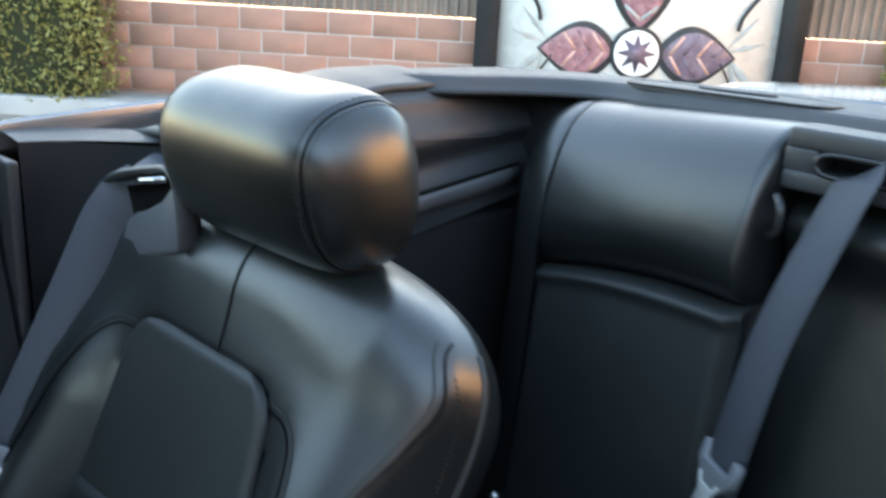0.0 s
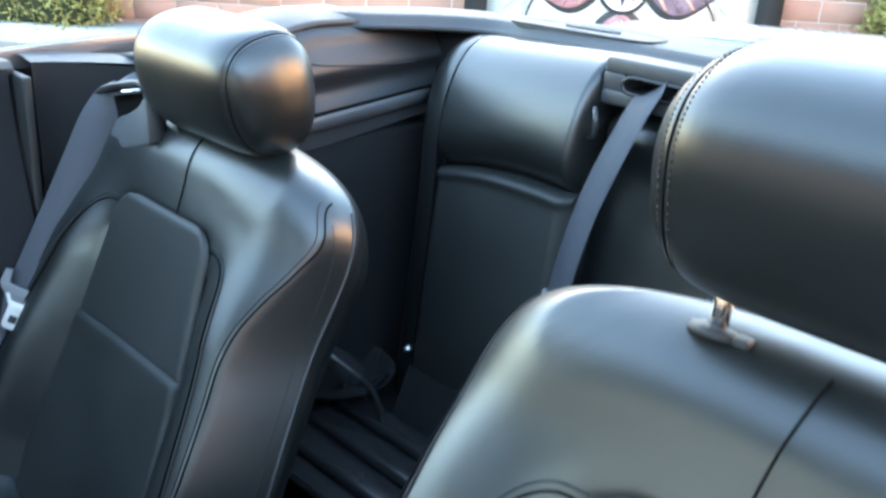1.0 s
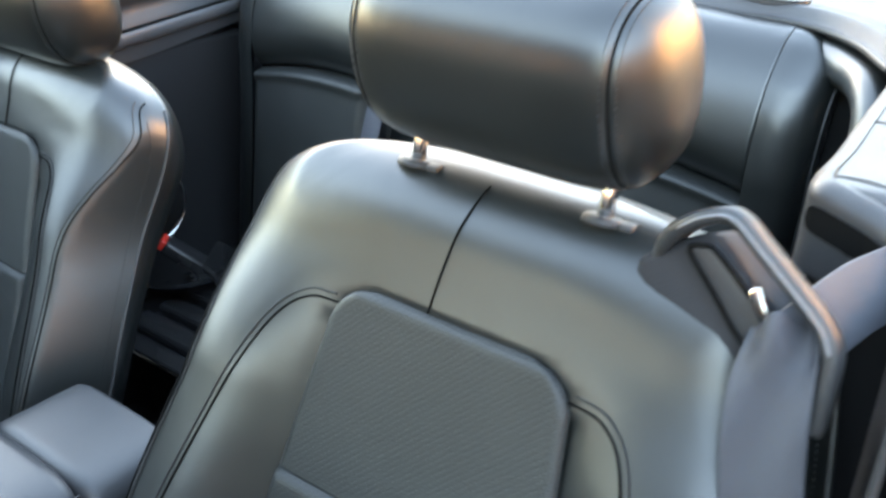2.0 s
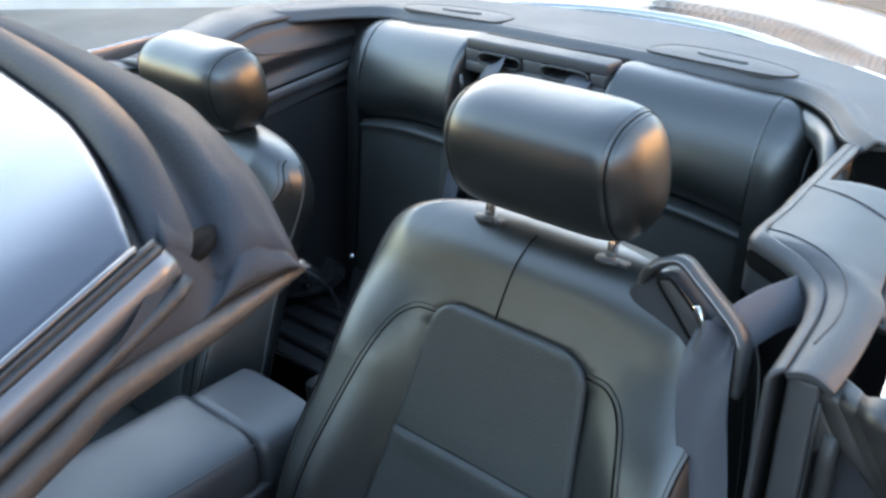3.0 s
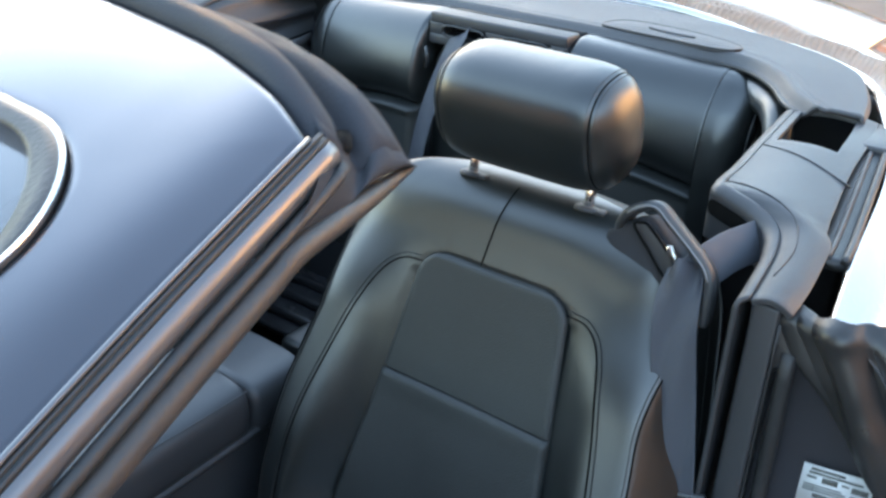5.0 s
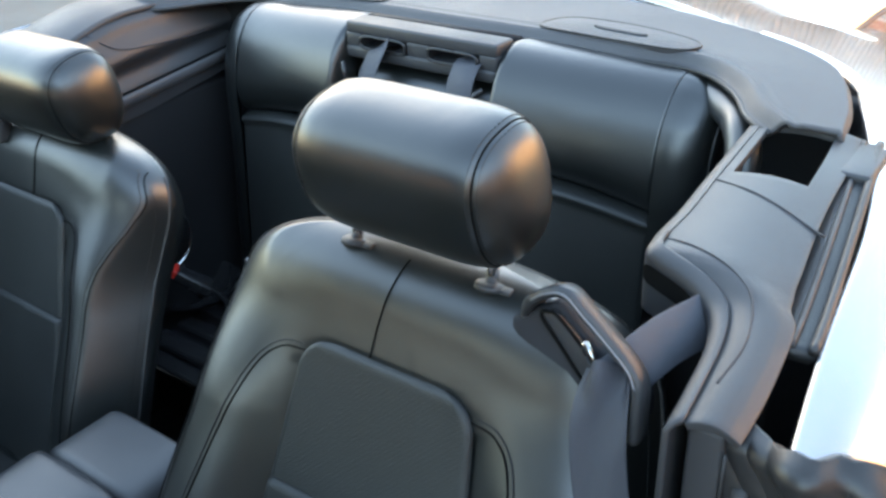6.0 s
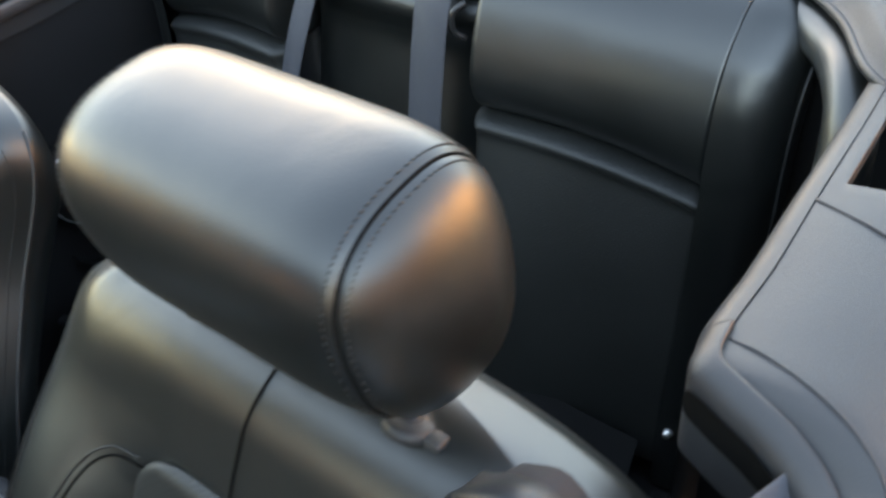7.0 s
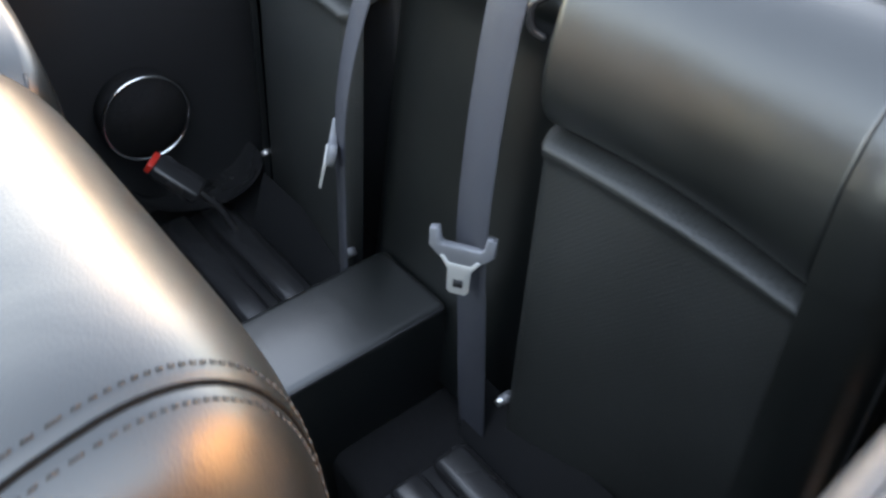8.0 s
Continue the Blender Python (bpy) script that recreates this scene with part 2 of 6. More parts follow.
def sweep(line, section, up=(0, 0, 1), closed=False, caps=True, scale=None):
    """Sweeps a closed section, given as (side, up) pairs, along a line."""
    line = np.asarray(line, float)
    n, k = len(line), len(section)
    up = np.array(up, float)
    verts = []
    for i in range(n):
        a = line[(i - 1) % n] if closed or i > 0 else line[i]
        b = line[(i + 1) % n] if closed or i < n - 1 else line[i]
        t = b - a
        t /= max(np.linalg.norm(t), 1e-9)
        s = np.cross(t, up)
        s /= max(np.linalg.norm(s), 1e-9)
        w = np.cross(s, t)
        q = 1.0 if scale is None else scale(i / max(1, n - 1))
        for x, y in section:
            verts.append(line[i] + q * (s * x + w * y))
    faces = []
    for i in range(n if closed else n - 1):
        for j in range(k):
            a, b = i * k + j, i * k + (j + 1) % k
            c, d = ((i + 1) % n) * k + (j + 1) % k, ((i + 1) % n) * k + j
            faces.append((a, b, c, d))
    if caps and not closed:
        faces.append(tuple(range(k))[::-1])
        faces.append(tuple((n - 1) * k + j for j in range(k)))
    return mesh_of(verts, faces)


def ring(r, n=8, ry=None):
    return [(r * math.cos(2 * math.pi * i / n), (ry or r) * math.sin(2 * math.pi * i / n)) for i in range(n)]


def flat_section(w, t, r=None):
    """A flat strip's section with rounded edges."""
    r = r or t * 0.45
    return [(-w / 2, -t / 2 + r), (-w / 2 + r, -t / 2), (w / 2 - r, -t / 2), (w / 2, -t / 2 + r), (w / 2, t / 2 - r), (w / 2 - r, t / 2), (-w / 2 + r, t / 2), (-w / 2, t / 2 - r)]


def tube(pts, r, n=8, smooth=6, closed=False, up=(0, 0, 1)):
    return sweep(smooth_line(pts, smooth, closed) if smooth > 1 else pts, ring(r, n), up, closed)


def rounded_box(x0, x1, y0, y1, z0, z1, r=0.01, seg=3):
    bm = bmesh.new()
    bmesh.ops.create_cube(bm, size=1)
    for v in bm.verts:
        v.co = Vector(((x0 + x1) / 2 + v.co.x * (x1 - x0), (y0 + y1) / 2 + v.co.y * (y1 - y0), (z0 + z1) / 2 + v.co.z * (z1 - z0)))
    if r > 0:
        bmesh.ops.bevel(bm, geom=bm.edges[:], offset=r, segments=seg, profile=0.5, affect="EDGES")
    for f in bm.faces:
        f.smooth = True
    return bm


def plate(outline, thick, bevel=0.004, axis=(0, 0, 1), seg=2, holes=()):
    """A plate: the outline (3D points) pushed along -axis by its thickness, with a bevelled rim."""
    bm = bmesh.new()
    vs = [bm.verts.new(p) for p in outline]
    f = bm.faces.new(vs)
    f.normal_update()
    if f.normal.dot(Vector(axis)) < 0:
        f.normal_flip()
    top_edges = list(f.edges)
    ext = bmesh.ops.extrude_face_region(bm, geom=[f])
    moved = [g for g in ext["geom"] if isinstance(g, bmesh.types.BMVert)]
    # the extruded copy becomes the underside
    for v in moved:
        v.co -= Vector(axis) * thick
    bmesh.ops.recalc_face_normals(bm, faces=bm.faces[:])
    if bevel > 0:
        bmesh.ops.bevel(bm, geom=[e for e in top_edges if e.is_valid], offset=bevel, segments=seg, profile=0.5, affect="EDGES")
    for g in bm.faces:
        g.smooth = True
    return bm


def smoothstep(a, b, x):
    t = min(1.0, max(0.0, (x - a) / (b - a)))
    return t * t * (3 - 2 * t)


def cylinder(p, q, r, n=16, r2=None):
    p, q = np.array(p, float), np.array(q, float)
    up = (0, 0, 1) if abs((q - p)[2]) < 0.9 * np.linalg.norm(q - p) else (0, 1, 0)
    r2 = r if r2 is None else r2
    return sweep(np.array([p, q]), ring(1.0, n), up, scale=lambda t: r + (r2 - r) * t)


# ---- ground, wall and planting ----
GROUND_Z = -0.04
WALL_AT, WALL_ALONG, WALL_OUT = Vector((-4.63, 5.36, 0)), Vector((0.724, 0.69, 0)), Vector((0.69, -0.724, 0))


def wall_point(a, out, z):
    return WALL_AT + WALL_ALONG * a + WALL_OUT * out + Vector((0, 0, z))


def build_ground():
    n = 90
    g = np.linspace(-1, 1, n + 1)
    axis = np.sign(g) * (np.abs(g) ** 2.6) * 400
    verts = [(x, y, GROUND_Z + (0.006 * noise.noise(Vector((x * 0.7, y * 0.7, 0))) if abs(x) < 15 and abs(y) < 15 else 0)) for y in axis for x in axis]
    faces = [(j * (n + 1) + i, j * (n + 1) + i + 1, (j + 1) * (n + 1) + i + 1, (j + 1) * (n + 1) + i) for j in range(n) for i in range(n)]
    tagged(part("ground", mesh_of(verts, faces), ASPHALT), "worn grey asphalt of a car park", "ground", kind="structure")


build_ground()


def build_reflection_walls():
    """Plain walls added out of view to shape reflections: a pale one that catches the low sun above the fence's shadow,
    dark ones beside and ahead of the car.
    """
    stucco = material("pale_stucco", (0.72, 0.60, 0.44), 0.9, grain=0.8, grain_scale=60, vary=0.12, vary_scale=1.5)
    tagged(part("wall_bounce", rounded_box(5.0, 5.3, 3.21, 13.0, GROUND_Z, 4.3, 0.02), stucco), "plain pale stucco wall out of view across the lot, bouncing sun", "wall", kind="structure")
    # Colour chosen dark so that the leather mirrors less brightness.
    dark = material("brown_shade_stucco", (0.07, 0.06, 0.055), 0.9, grain=0.8, grain_scale=60, vary=0.12, vary_scale=1.5)
    tagged(part("wall_shade_corner", rounded_box(5.0, 5.3, -7.99, 3.2, GROUND_Z, 3.0, 0.02), dark), "plain dark brown stucco wall added out of view to dim reflections beside the car", "wall", kind="structure")
    tagged(part("wall_shade_front", rounded_box(-9, 4.6, -8.3, -8.0, GROUND_Z, 1.9, 0.02), dark), "plain dark brown stucco wall added out of view to dim reflections ahead of the car", "wall", kind="structure")


build_reflection_walls()


def build_kerb():
    m = rounded_box(-9, 14, 0.62, 0.78, GROUND_Z - 0.1, GROUND_Z + 0.13, 0.02)
    ob = part("kerb", m, CONCRETE)
    ob.matrix_world = Matrix.Translation(WALL_AT) @ Matrix(((WALL_ALONG.x, WALL_OUT.x, 0, 0), (WALL_ALONG.y, WALL_OUT.y, 0, 0), (0, 0, 1, 0), (0, 0, 0, 1)))
    tagged(ob, "pale concrete kerb along the planting bed", "kerb", kind="structure")
    bed = part("pavement", rounded_box(-9, 14, -0.3, 0.616, GROUND_Z - 0.1, GROUND_Z + 0.09, 0.0), CONCRETE)
    bed.matrix_world = ob.matrix_world.copy()
    tagged(bed, "pale concrete strip between kerb and wall", "pavement", kind="structure")


build_kerb()


def leaf_mesh(centre_fn, count, seed, size):
    rng = np.random.default_rng(seed)
    verts, faces = [], []
    for _ in range(count):
        p, out = centre_fn(rng)
        d = rng.normal(size=3) + out * 0.9
        d /= np.linalg.norm(d)
        s = np.cross(d, rng.normal(size=3))
        s /= np.linalg.norm(s)
        nn = np.cross(d, s)
        L, W = size * rng.uniform(0.7, 1.4), size * rng.uniform(0.35, 0.55)
        k = len(verts)
        verts += [p, p + d * L * 0.5 + s * W * 0.5 + nn * W * 0.12, p + d * L, p + d * L * 0.5 - s * W * 0.5 + nn * W * 0.12]
        faces += [(k, k + 1, k + 2), (k, k + 2, k + 3)]
    return mesh_of(verts, faces, smooth=False)


def build_hedge(a0, a1, out, z1, seed):
    base = wall_point((a0 + a1) / 2, out, GROUND_Z + 0.09)
    h = thing("hedge", "clipped yellow-green hedge against the block wall", "hedge", "hedges by the wall", at=base)
    half, depth, height = (a1 - a0) / 2, 0.36, z1 - GROUND_Z - 0.09
    U, V = np.array(WALL_ALONG), np.array(WALL_OUT)

    def pick(rng):
        u, w, z = rng.uniform(-1, 1), rng.uniform(-1, 1), rng.uniform(0, 1)
        side = rng.integers(0, 4)
        if side == 0:
            z = 1.0
        elif side == 1:
            w = 1.0
        elif side == 2:
            u = 1.0 if rng.random() < 0.5 else -1.0
        lump = 1 + 0.12 * noise.noise(Vector((u * 3 + seed, w * 3, z * 4))) + 0.06 * rng.normal()
        n = np.array([0.0, 0.0, 0.3]) + U * u * (abs(u) > 0.9) + V * w * (abs(w) > 0.9)
        rnd = 1 - 0.12 * (abs(u) ** 6 + z ** 6)
        return U * u * half * lump * rnd + V * w * depth * lump + np.array([0, 0, max(0.02, z * height * lump)]), n

    part("leaves", leaf_mesh(pick, 14000, seed, 0.048), LEAF, h)
    # Dark filler block; its colour stands for shade deep among the leaves.
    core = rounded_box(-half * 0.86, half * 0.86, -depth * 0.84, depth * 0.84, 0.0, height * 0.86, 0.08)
    c = part("shade_core", core, material("hedge_shade", (0.03, 0.035, 0.012), 0.9, grain=1.0, grain_scale=30), h)
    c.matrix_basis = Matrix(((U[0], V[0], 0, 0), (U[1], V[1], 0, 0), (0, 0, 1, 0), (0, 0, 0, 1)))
    for k in range(4):
        p = U * half * (k / 1.5 - 1) * 0.8
        part("stem", cylinder(p + np.array([0, 0, -0.02]), p + np.array([0.03, 0.02, height * 0.8]), 0.018, 8, 0.008), BARK, h)


build_hedge(-5.0, -2.5, 0.38, 1.45, 5)
build_hedge(3.12, 4.8, 0.38, 0.78, 9)

# ---- the car: body ----
XC = -0.02     # middle of the car
DECK_Z = 0.975


def mx(x, side):
    """x at a distance from the car's middle, on the driver's (+1) or the passenger's (-1) side."""
    return XC + side * x


car = thing("car_body", "silver convertible car body with black folded-roof deck and opened driver's side", "car", at=(XC, 0.8, GROUND_Z))
car_inv = Matrix.Translation((-XC, -0.8, -GROUND_Z))


def body(name, shape, mat, label="", parent=None):
    """A part of the car body, given in world coordinates."""
    ob = part(name, shape, mat, parent or car, label)
    if not parent:
        ob.matrix_parent_inverse = car_inv
    return ob


DECK_RIM = smooth_line([(0.0, 1.56), (0.18, 1.545), (0.34, 1.49), (0.50, 1.40), (0.60, 1.30), (0.652, 1.17), (0.672, 1.06)], 6)
DECK_FRONT = smooth_line([(0.0, 1.218), (0.15, 1.220), (0.32, 1.222), (0.43, 1.224), (0.50, 1.172), (0.548, 1.095), (0.588, 1.058)], 6)


def deck_height(x, y):
    return DECK_Z + 0.010 * (1 - (x / 0.66) ** 2) - 0.10 * max(0.0, y - 1.25) ** 1.3


def deck_sheet(u, v):
    """u from the passenger's end (0) to the driver's (1), v from front to rim."""
    k = abs(2 * u - 1)
    i = k * (len(DECK_RIM) - 1)
    a, f = int(min(i, len(DECK_RIM) - 2)), 0
    f = i - a
    r = DECK_RIM[a] * (1 - f) + DECK_RIM[a + 1] * f
    q = DECK_FRONT[a] * (1 - f) + DECK_FRONT[a + 1] * f
    p = q * (1 - v) + r * v
    s = 1 if u >= 0.5 else -1
    d = v * math.hypot(*(r - q)[:2])
    edge = smoothstep(0, 0.022, d)
    return (XC + s * p[0], p[1], deck_height(p[0], p[1]) - 0.016 * (1 - edge) ** 1.5 - 0.0022 * math.exp(-((d - 0.030) / 0.006) ** 2) - 0.012 * smoothstep(0.94, 1.0, v))


deck = body("deck", sheet(deck_sheet, 96, 60), VINYL, "grey-black padded deck over the folded roof")
md = deck.modifiers.new("thick", "SOLIDIFY")
md.thickness, md.offset = 0.006, -1


def deck_pad(side):
    pts = [(0.165, 1.245), (0.16, 1.285), (0.185, 1.325), (0.26, 1.335), (0.34, 1.322), (0.40, 1.295), (0.412, 1.262), (0.385, 1.238), (0.30, 1.236), (0.22, 1.238)]
    line = smooth_line([(mx(x, side), y, deck_height(x, y) + 0.0022) for x, y in pts], 5, True)
    pad = body("deck_pad", plate([Vector(p) for p in line], 0.008, 0.003), VINYL, "oval vinyl cover set into the deck")
    part("groove", sweep(line + np.array([0, 0, -0.0008]), ring(0.0017, 6), closed=True), RUBBER, pad)
    h = smooth_line([(mx(x, side), y, deck_height(x, y) + 0.0048) for x, y in ((0.235, 1.287), (0.245, 1.297), (0.30, 1.292), (0.325, 1.284), (0.318, 1.275), (0.26, 1.278))], 4, True)
    part("pull", plate([Vector(p) for p in h], 0.005, 0.0015), VINYL, pad, "small grey pull tab")


deck_pad(1)
deck_pad(-1)


for side in (1, -1):
    body("deck_gap", sweep(np.array([(mx(x, side), y - 0.001, deck_height(x, y) - 0.019) for x, y in DECK_FRONT[:, :2]]), ring(0.0042, 8)), RUBBER, "black gap seal under the deck's front edge")


# painted shell behind and beside the deck
def shell(side):
    """Upper flank of the body from the opened door's edge round to the tail."""
    inner = smooth_line([(0.776, 0.555, 0.914), (0.757, 0.70, 0.931), (0.737, 0.90, 0.945), (0.703, 1.05, 0.954), (0.657, 1.19, 0.961), (0.61, 1.315, 0.957), (0.508, 1.42, 0.956), (0.345, 1.508, 0.956), (0.18, 1.563, 0.956), (0.0, 1.578, 0.957)], 6)
    outer = smooth_line([(0.845, 0.55, 0.875), (0.86, 0.75, 0.875), (0.87, 1.0, 0.868), (0.865, 1.25, 0.86), (0.845, 1.5, 0.855), (0.80, 1.72, 0.85), (0.69, 1.92, 0.85), (0.52, 2.04, 0.855), (0.28, 2.11, 0.862), (0.0, 2.14, 0.865)], 6)
    def f(u, v):
        i = u * (len(inner) - 1)
        a = int(min(i, len(inner) - 2))
        t = i - a
        p = inner[a] * (1 - t) + inner[a + 1] * t
        q = outer[a] * (1 - t) + outer[a + 1] * t
        if v < 0.06:
            w = v / 0.06
            r = p + np.array([0, 0, -0.03 * (1 - w) ** 1.5])
        elif v < 0.6:
            w = (v - 0.06) / 0.54
            r = p * (1 - w) + q * w + np.array([0, 0, 0.014 * math.sin(math.pi * w)])
        else:
            w = (v - 0.6) / 0.4
            m = np.array([0.0, 1.0])
            r = q + np.array([0.055 * math.sin(math.pi * w * 0.75) * (q[0] > 0.2), 0.05 * math.sin(math.pi * w * 0.8) * u, -w * 0.66])
        return (mx(r[0], side), r[1], r[2])
    ob = body("rear_wing", sheet(f, 60, 44), PAINT, "glossy silver painted rear wing")
    return ob


shell(1)
shell(-1)


def build_trunk():
    def f(u, v):
        x = (u * 2 - 1) * (0.50 + 0.05 * v)
        y0 = 1.565 - 0.30 * (abs(x) / 0.55) ** 2.2 + 0.03
        y = y0 * (1 - v) + (2.11 - 0.20 * (x / 0.5) ** 2) * v
        z = 0.968 - 0.075 * v ** 1.3 - 0.012 * (x / 0.5) ** 2 + 0.055 * smoothstep(0.35, 1.0, v)
        return (XC + x, y, z)
    lid = body("trunk_lid", sheet(f, 40, 30), PAINT, "glossy silver boot lid reflecting the wall")
    md = lid.modifiers.new("thick", "SOLIDIFY")
    md.thickness, md.offset = 0.02, -1


build_trunk()


def build_wheels():
    for side in (1, -1):
        for y in (1.42, -1.17):
            c = np.array([mx(0.76, side), y, GROUND_Z + 0.315])
            prof = [(0.2, -0.1), (0.27, -0.112), (0.305, -0.1), (0.315, -0.07), (0.315, 0.07), (0.305, 0.1), (0.27, 0.112), (0.2, 0.1)]
            tyre = body("wheel", sheet(lambda u, v: tuple(c + np.array([prof[min(7, int(round(v * 7)))][1], prof[min(7, int(round(v * 7)))][0] * math.cos(2 * math.pi * u), prof[min(7, int(round(v * 7)))][0] * math.sin(2 * math.pi * u)])), 36, 7, wrap=True), TYRE, "black tyre on a silver wheel")
            rim = part("rim", cylinder(c - np.array([0.08, 0, 0]), c + np.array([0.08, 0, 0]), 0.205, 32), STEEL, tyre)


build_wheels()

# lower tub: floor, sills, side trim, bulkhead
body("floor_pan", rounded_box(mx(0.72, -1), mx(0.72, 1), -0.75, 1.2, 0.10, 0.16, 0.01), CARPET, "black carpeted floor")
body("sill", rounded_box(mx(0.64, 1), mx(0.84, 1), -0.75, 0.62, 0.12, 0.36, 0.03), PAINT, "silver painted door sill")
body("bulkhead", rounded_box(mx(0.66, -1), mx(0.66, 1), 1.23, 1.27, 0.12, 0.95, 0.01), TRIM_DARK)
body("rear_floor", rounded_box(mx(0.60, -1), mx(0.60, 1), 0.90, 1.23, 0.12, 0.36, 0.02), CARPET, "black carpeted step under the rear backrests")


def bonnet(u, v):
    """Bonnet and front wings, from the cowl to the rounded nose; u runs over the car from sill to sill."""
    y = -0.70 - 1.55 * v
    w = (0.85 - 0.05 * v) * math.sqrt(max(0.02, 1 - max(0.0, (v - 0.45) / 0.56) ** 3))
    a = math.pi * u
    c, s_ = math.cos(a), math.sin(a)
    top = 0.88 - 0.16 * v ** 1.6 - 0.20 * smoothstep(0.82, 1.0, v)
    x = -w * math.copysign(abs(c) ** 0.42, c)
    z = 0.16 + (top - 0.16) * abs(s_) ** 0.36 + 0.018 * math.exp(-((abs(x) / max(w, 0.01) - 0.78) / 0.13) ** 2)
    return (XC + x, y, z)


body("front_shell", sheet(bonnet, 64, 48), PAINT, "silver bonnet and front wings")
body("dash_shelf", rounded_box(mx(0.70, -1), mx(0.70, 1), -0.74, -0.30, 0.55, 0.84, 0.05, 4), VINYL, "black padded dashboard")

# ---- windshield ----
# driver's-side edge of the glass, from the top corner down to the cowl (distance from the car's middle, y, z)
GLASS_EDGE = smooth_line([(0.652, 0.003, 1.233), (0.672, -0.12, 1.195), (0.690, -0.25, 1.143), (0.715, -0.42, 1.06), (0.745, -0.62, 0.93)], 6)


# upper edge of the glass and the header's inner edge, from the middle to the driver's corner
HEAD_TOP = smooth_line([(0.0, 0.075, 1.262), (0.20, 0.072, 1.261), (0.40, 0.058, 1.257), (0.52, 0.045, 1.251), (0.57, 0.034, 1.248), (0.62, 0.016, 1.243), (0.652, 0.003, 1.233)], 6)
HEAD_IN = smooth_line([(0.0, 0.150, 1.236), (0.20, 0.147, 1.234), (0.40, 0.133, 1.231), (0.52, 0.117, 1.230), (0.57, 0.103, 1.229), (0.62, 0.083, 1.224), (0.652, 0.074, 1.203)], 6)


def along(line, x):
    """Point of a half curve at a distance x from the car's middle."""
    return np.array([x, np.interp(x, line[:, 0], line[:, 1]), np.interp(x, line[:, 0], line[:, 2])])


def head_curve(u):
    return along(HEAD_TOP, 0.652 * u)


def glass_point(u, v):
    """u across, -1 passenger to 1 driver; v from the header down to the cowl."""
    i = v * (len(GLASS_EDGE) - 1)
    a = int(min(i, len(GLASS_EDGE) - 2))
    e = GLASS_EDGE[a] * (1 - i + a) + GLASS_EDGE[a + 1] * (i - a)
    k = 1 - abs(u) ** 2.2
    h = head_curve(abs(u))
    fall = (1 - v) ** 2
    y = e[1] + (h[1] - GLASS_EDGE[0][1]) * fall - 0.12 * k * (1 - fall)
    z = e[2] + (h[2] - GLASS_EDGE[0][2]) * fall + 0.03 * k * (1 - fall)
    return np.array([XC + e[0] * u, y, z])


POST_VINYL = material("brown_black_vinyl", (0.030, 0.027, 0.026), 0.42, grain=0.3, grain_scale=600, vary=0.2)
screen = thing("windshield", "raked windshield in a wide silver painted surround with black seals", "windshield", at=(XC, -0.62, 0.86))
screen_inv = Matrix.Translation((-XC, 0.62, -0.86))


def wind(name, shape, mat, label="", parent=None):
    ob = part(name, shape, mat, parent or screen, label)
    if not parent:
        ob.matrix_parent_inverse = screen_inv
    return ob


def opening_loop():
    """(u, v) of the glass opening and of the surround's outer edge beside it, from the driver's cowl corner over the top."""
    half = [((0.905, v), (1.0, 1.0 - (0.97 - v) / 0.72 * 0.88)) for v in np.linspace(0.97, 0.25, 34)]
    for k in range(1, 25):
        a = k / 24 * math.pi / 2
        o = (1.0, 0.12 * (1 - k / 12)) if k <= 12 else (1.0 - 0.20 * (k - 12) / 12, 0.0)
        half.append(((0.80 + 0.105 * math.cos(a), 0.25 - 0.105 * math.sin(a)), o))
    half += [((u, 0.145), (u, 0.0)) for u in np.linspace(0.76, 0.0, 16)]
    return half + [((-p[0], p[1]), (-q[0], q[1])) for p, q in half[-2::-1]]


LOOP = opening_loop()
POST_TOP = {}


def surround(u, v):
    p, q = LOOP[int(round(u * (len(LOOP) - 1)))]
    w = (q[0] + (p[0] - q[0]) * v, q[1] + (p[1] - q[1]) * v)
    r = glass_point(*w)
    # the rolled outer edge dips, the inner edge turns down to the glass
    return r + np.array([0, 0, 0.0012 * math.sin(math.pi * v) - 0.003 * smoothstep(0.04, 0.0, v) - 0.003 * smoothstep(0.96, 1.0, v)])


sur = wind("surround", sheet(surround, len(LOOP) - 1, 28), FRAME_PAINT_SHADED, "silver painted windshield surround")
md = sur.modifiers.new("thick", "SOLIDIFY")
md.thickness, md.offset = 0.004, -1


def pane_point(u, v):
    p, q = LOOP[int(round(u * (len(LOOP) - 1)))]
    return glass_point(p[0] * 0.995 * (1 - v), 0.55 + (p[1] * 1.002 - 0.55) * (1 - v)) + np.array([0, 0, -0.004])


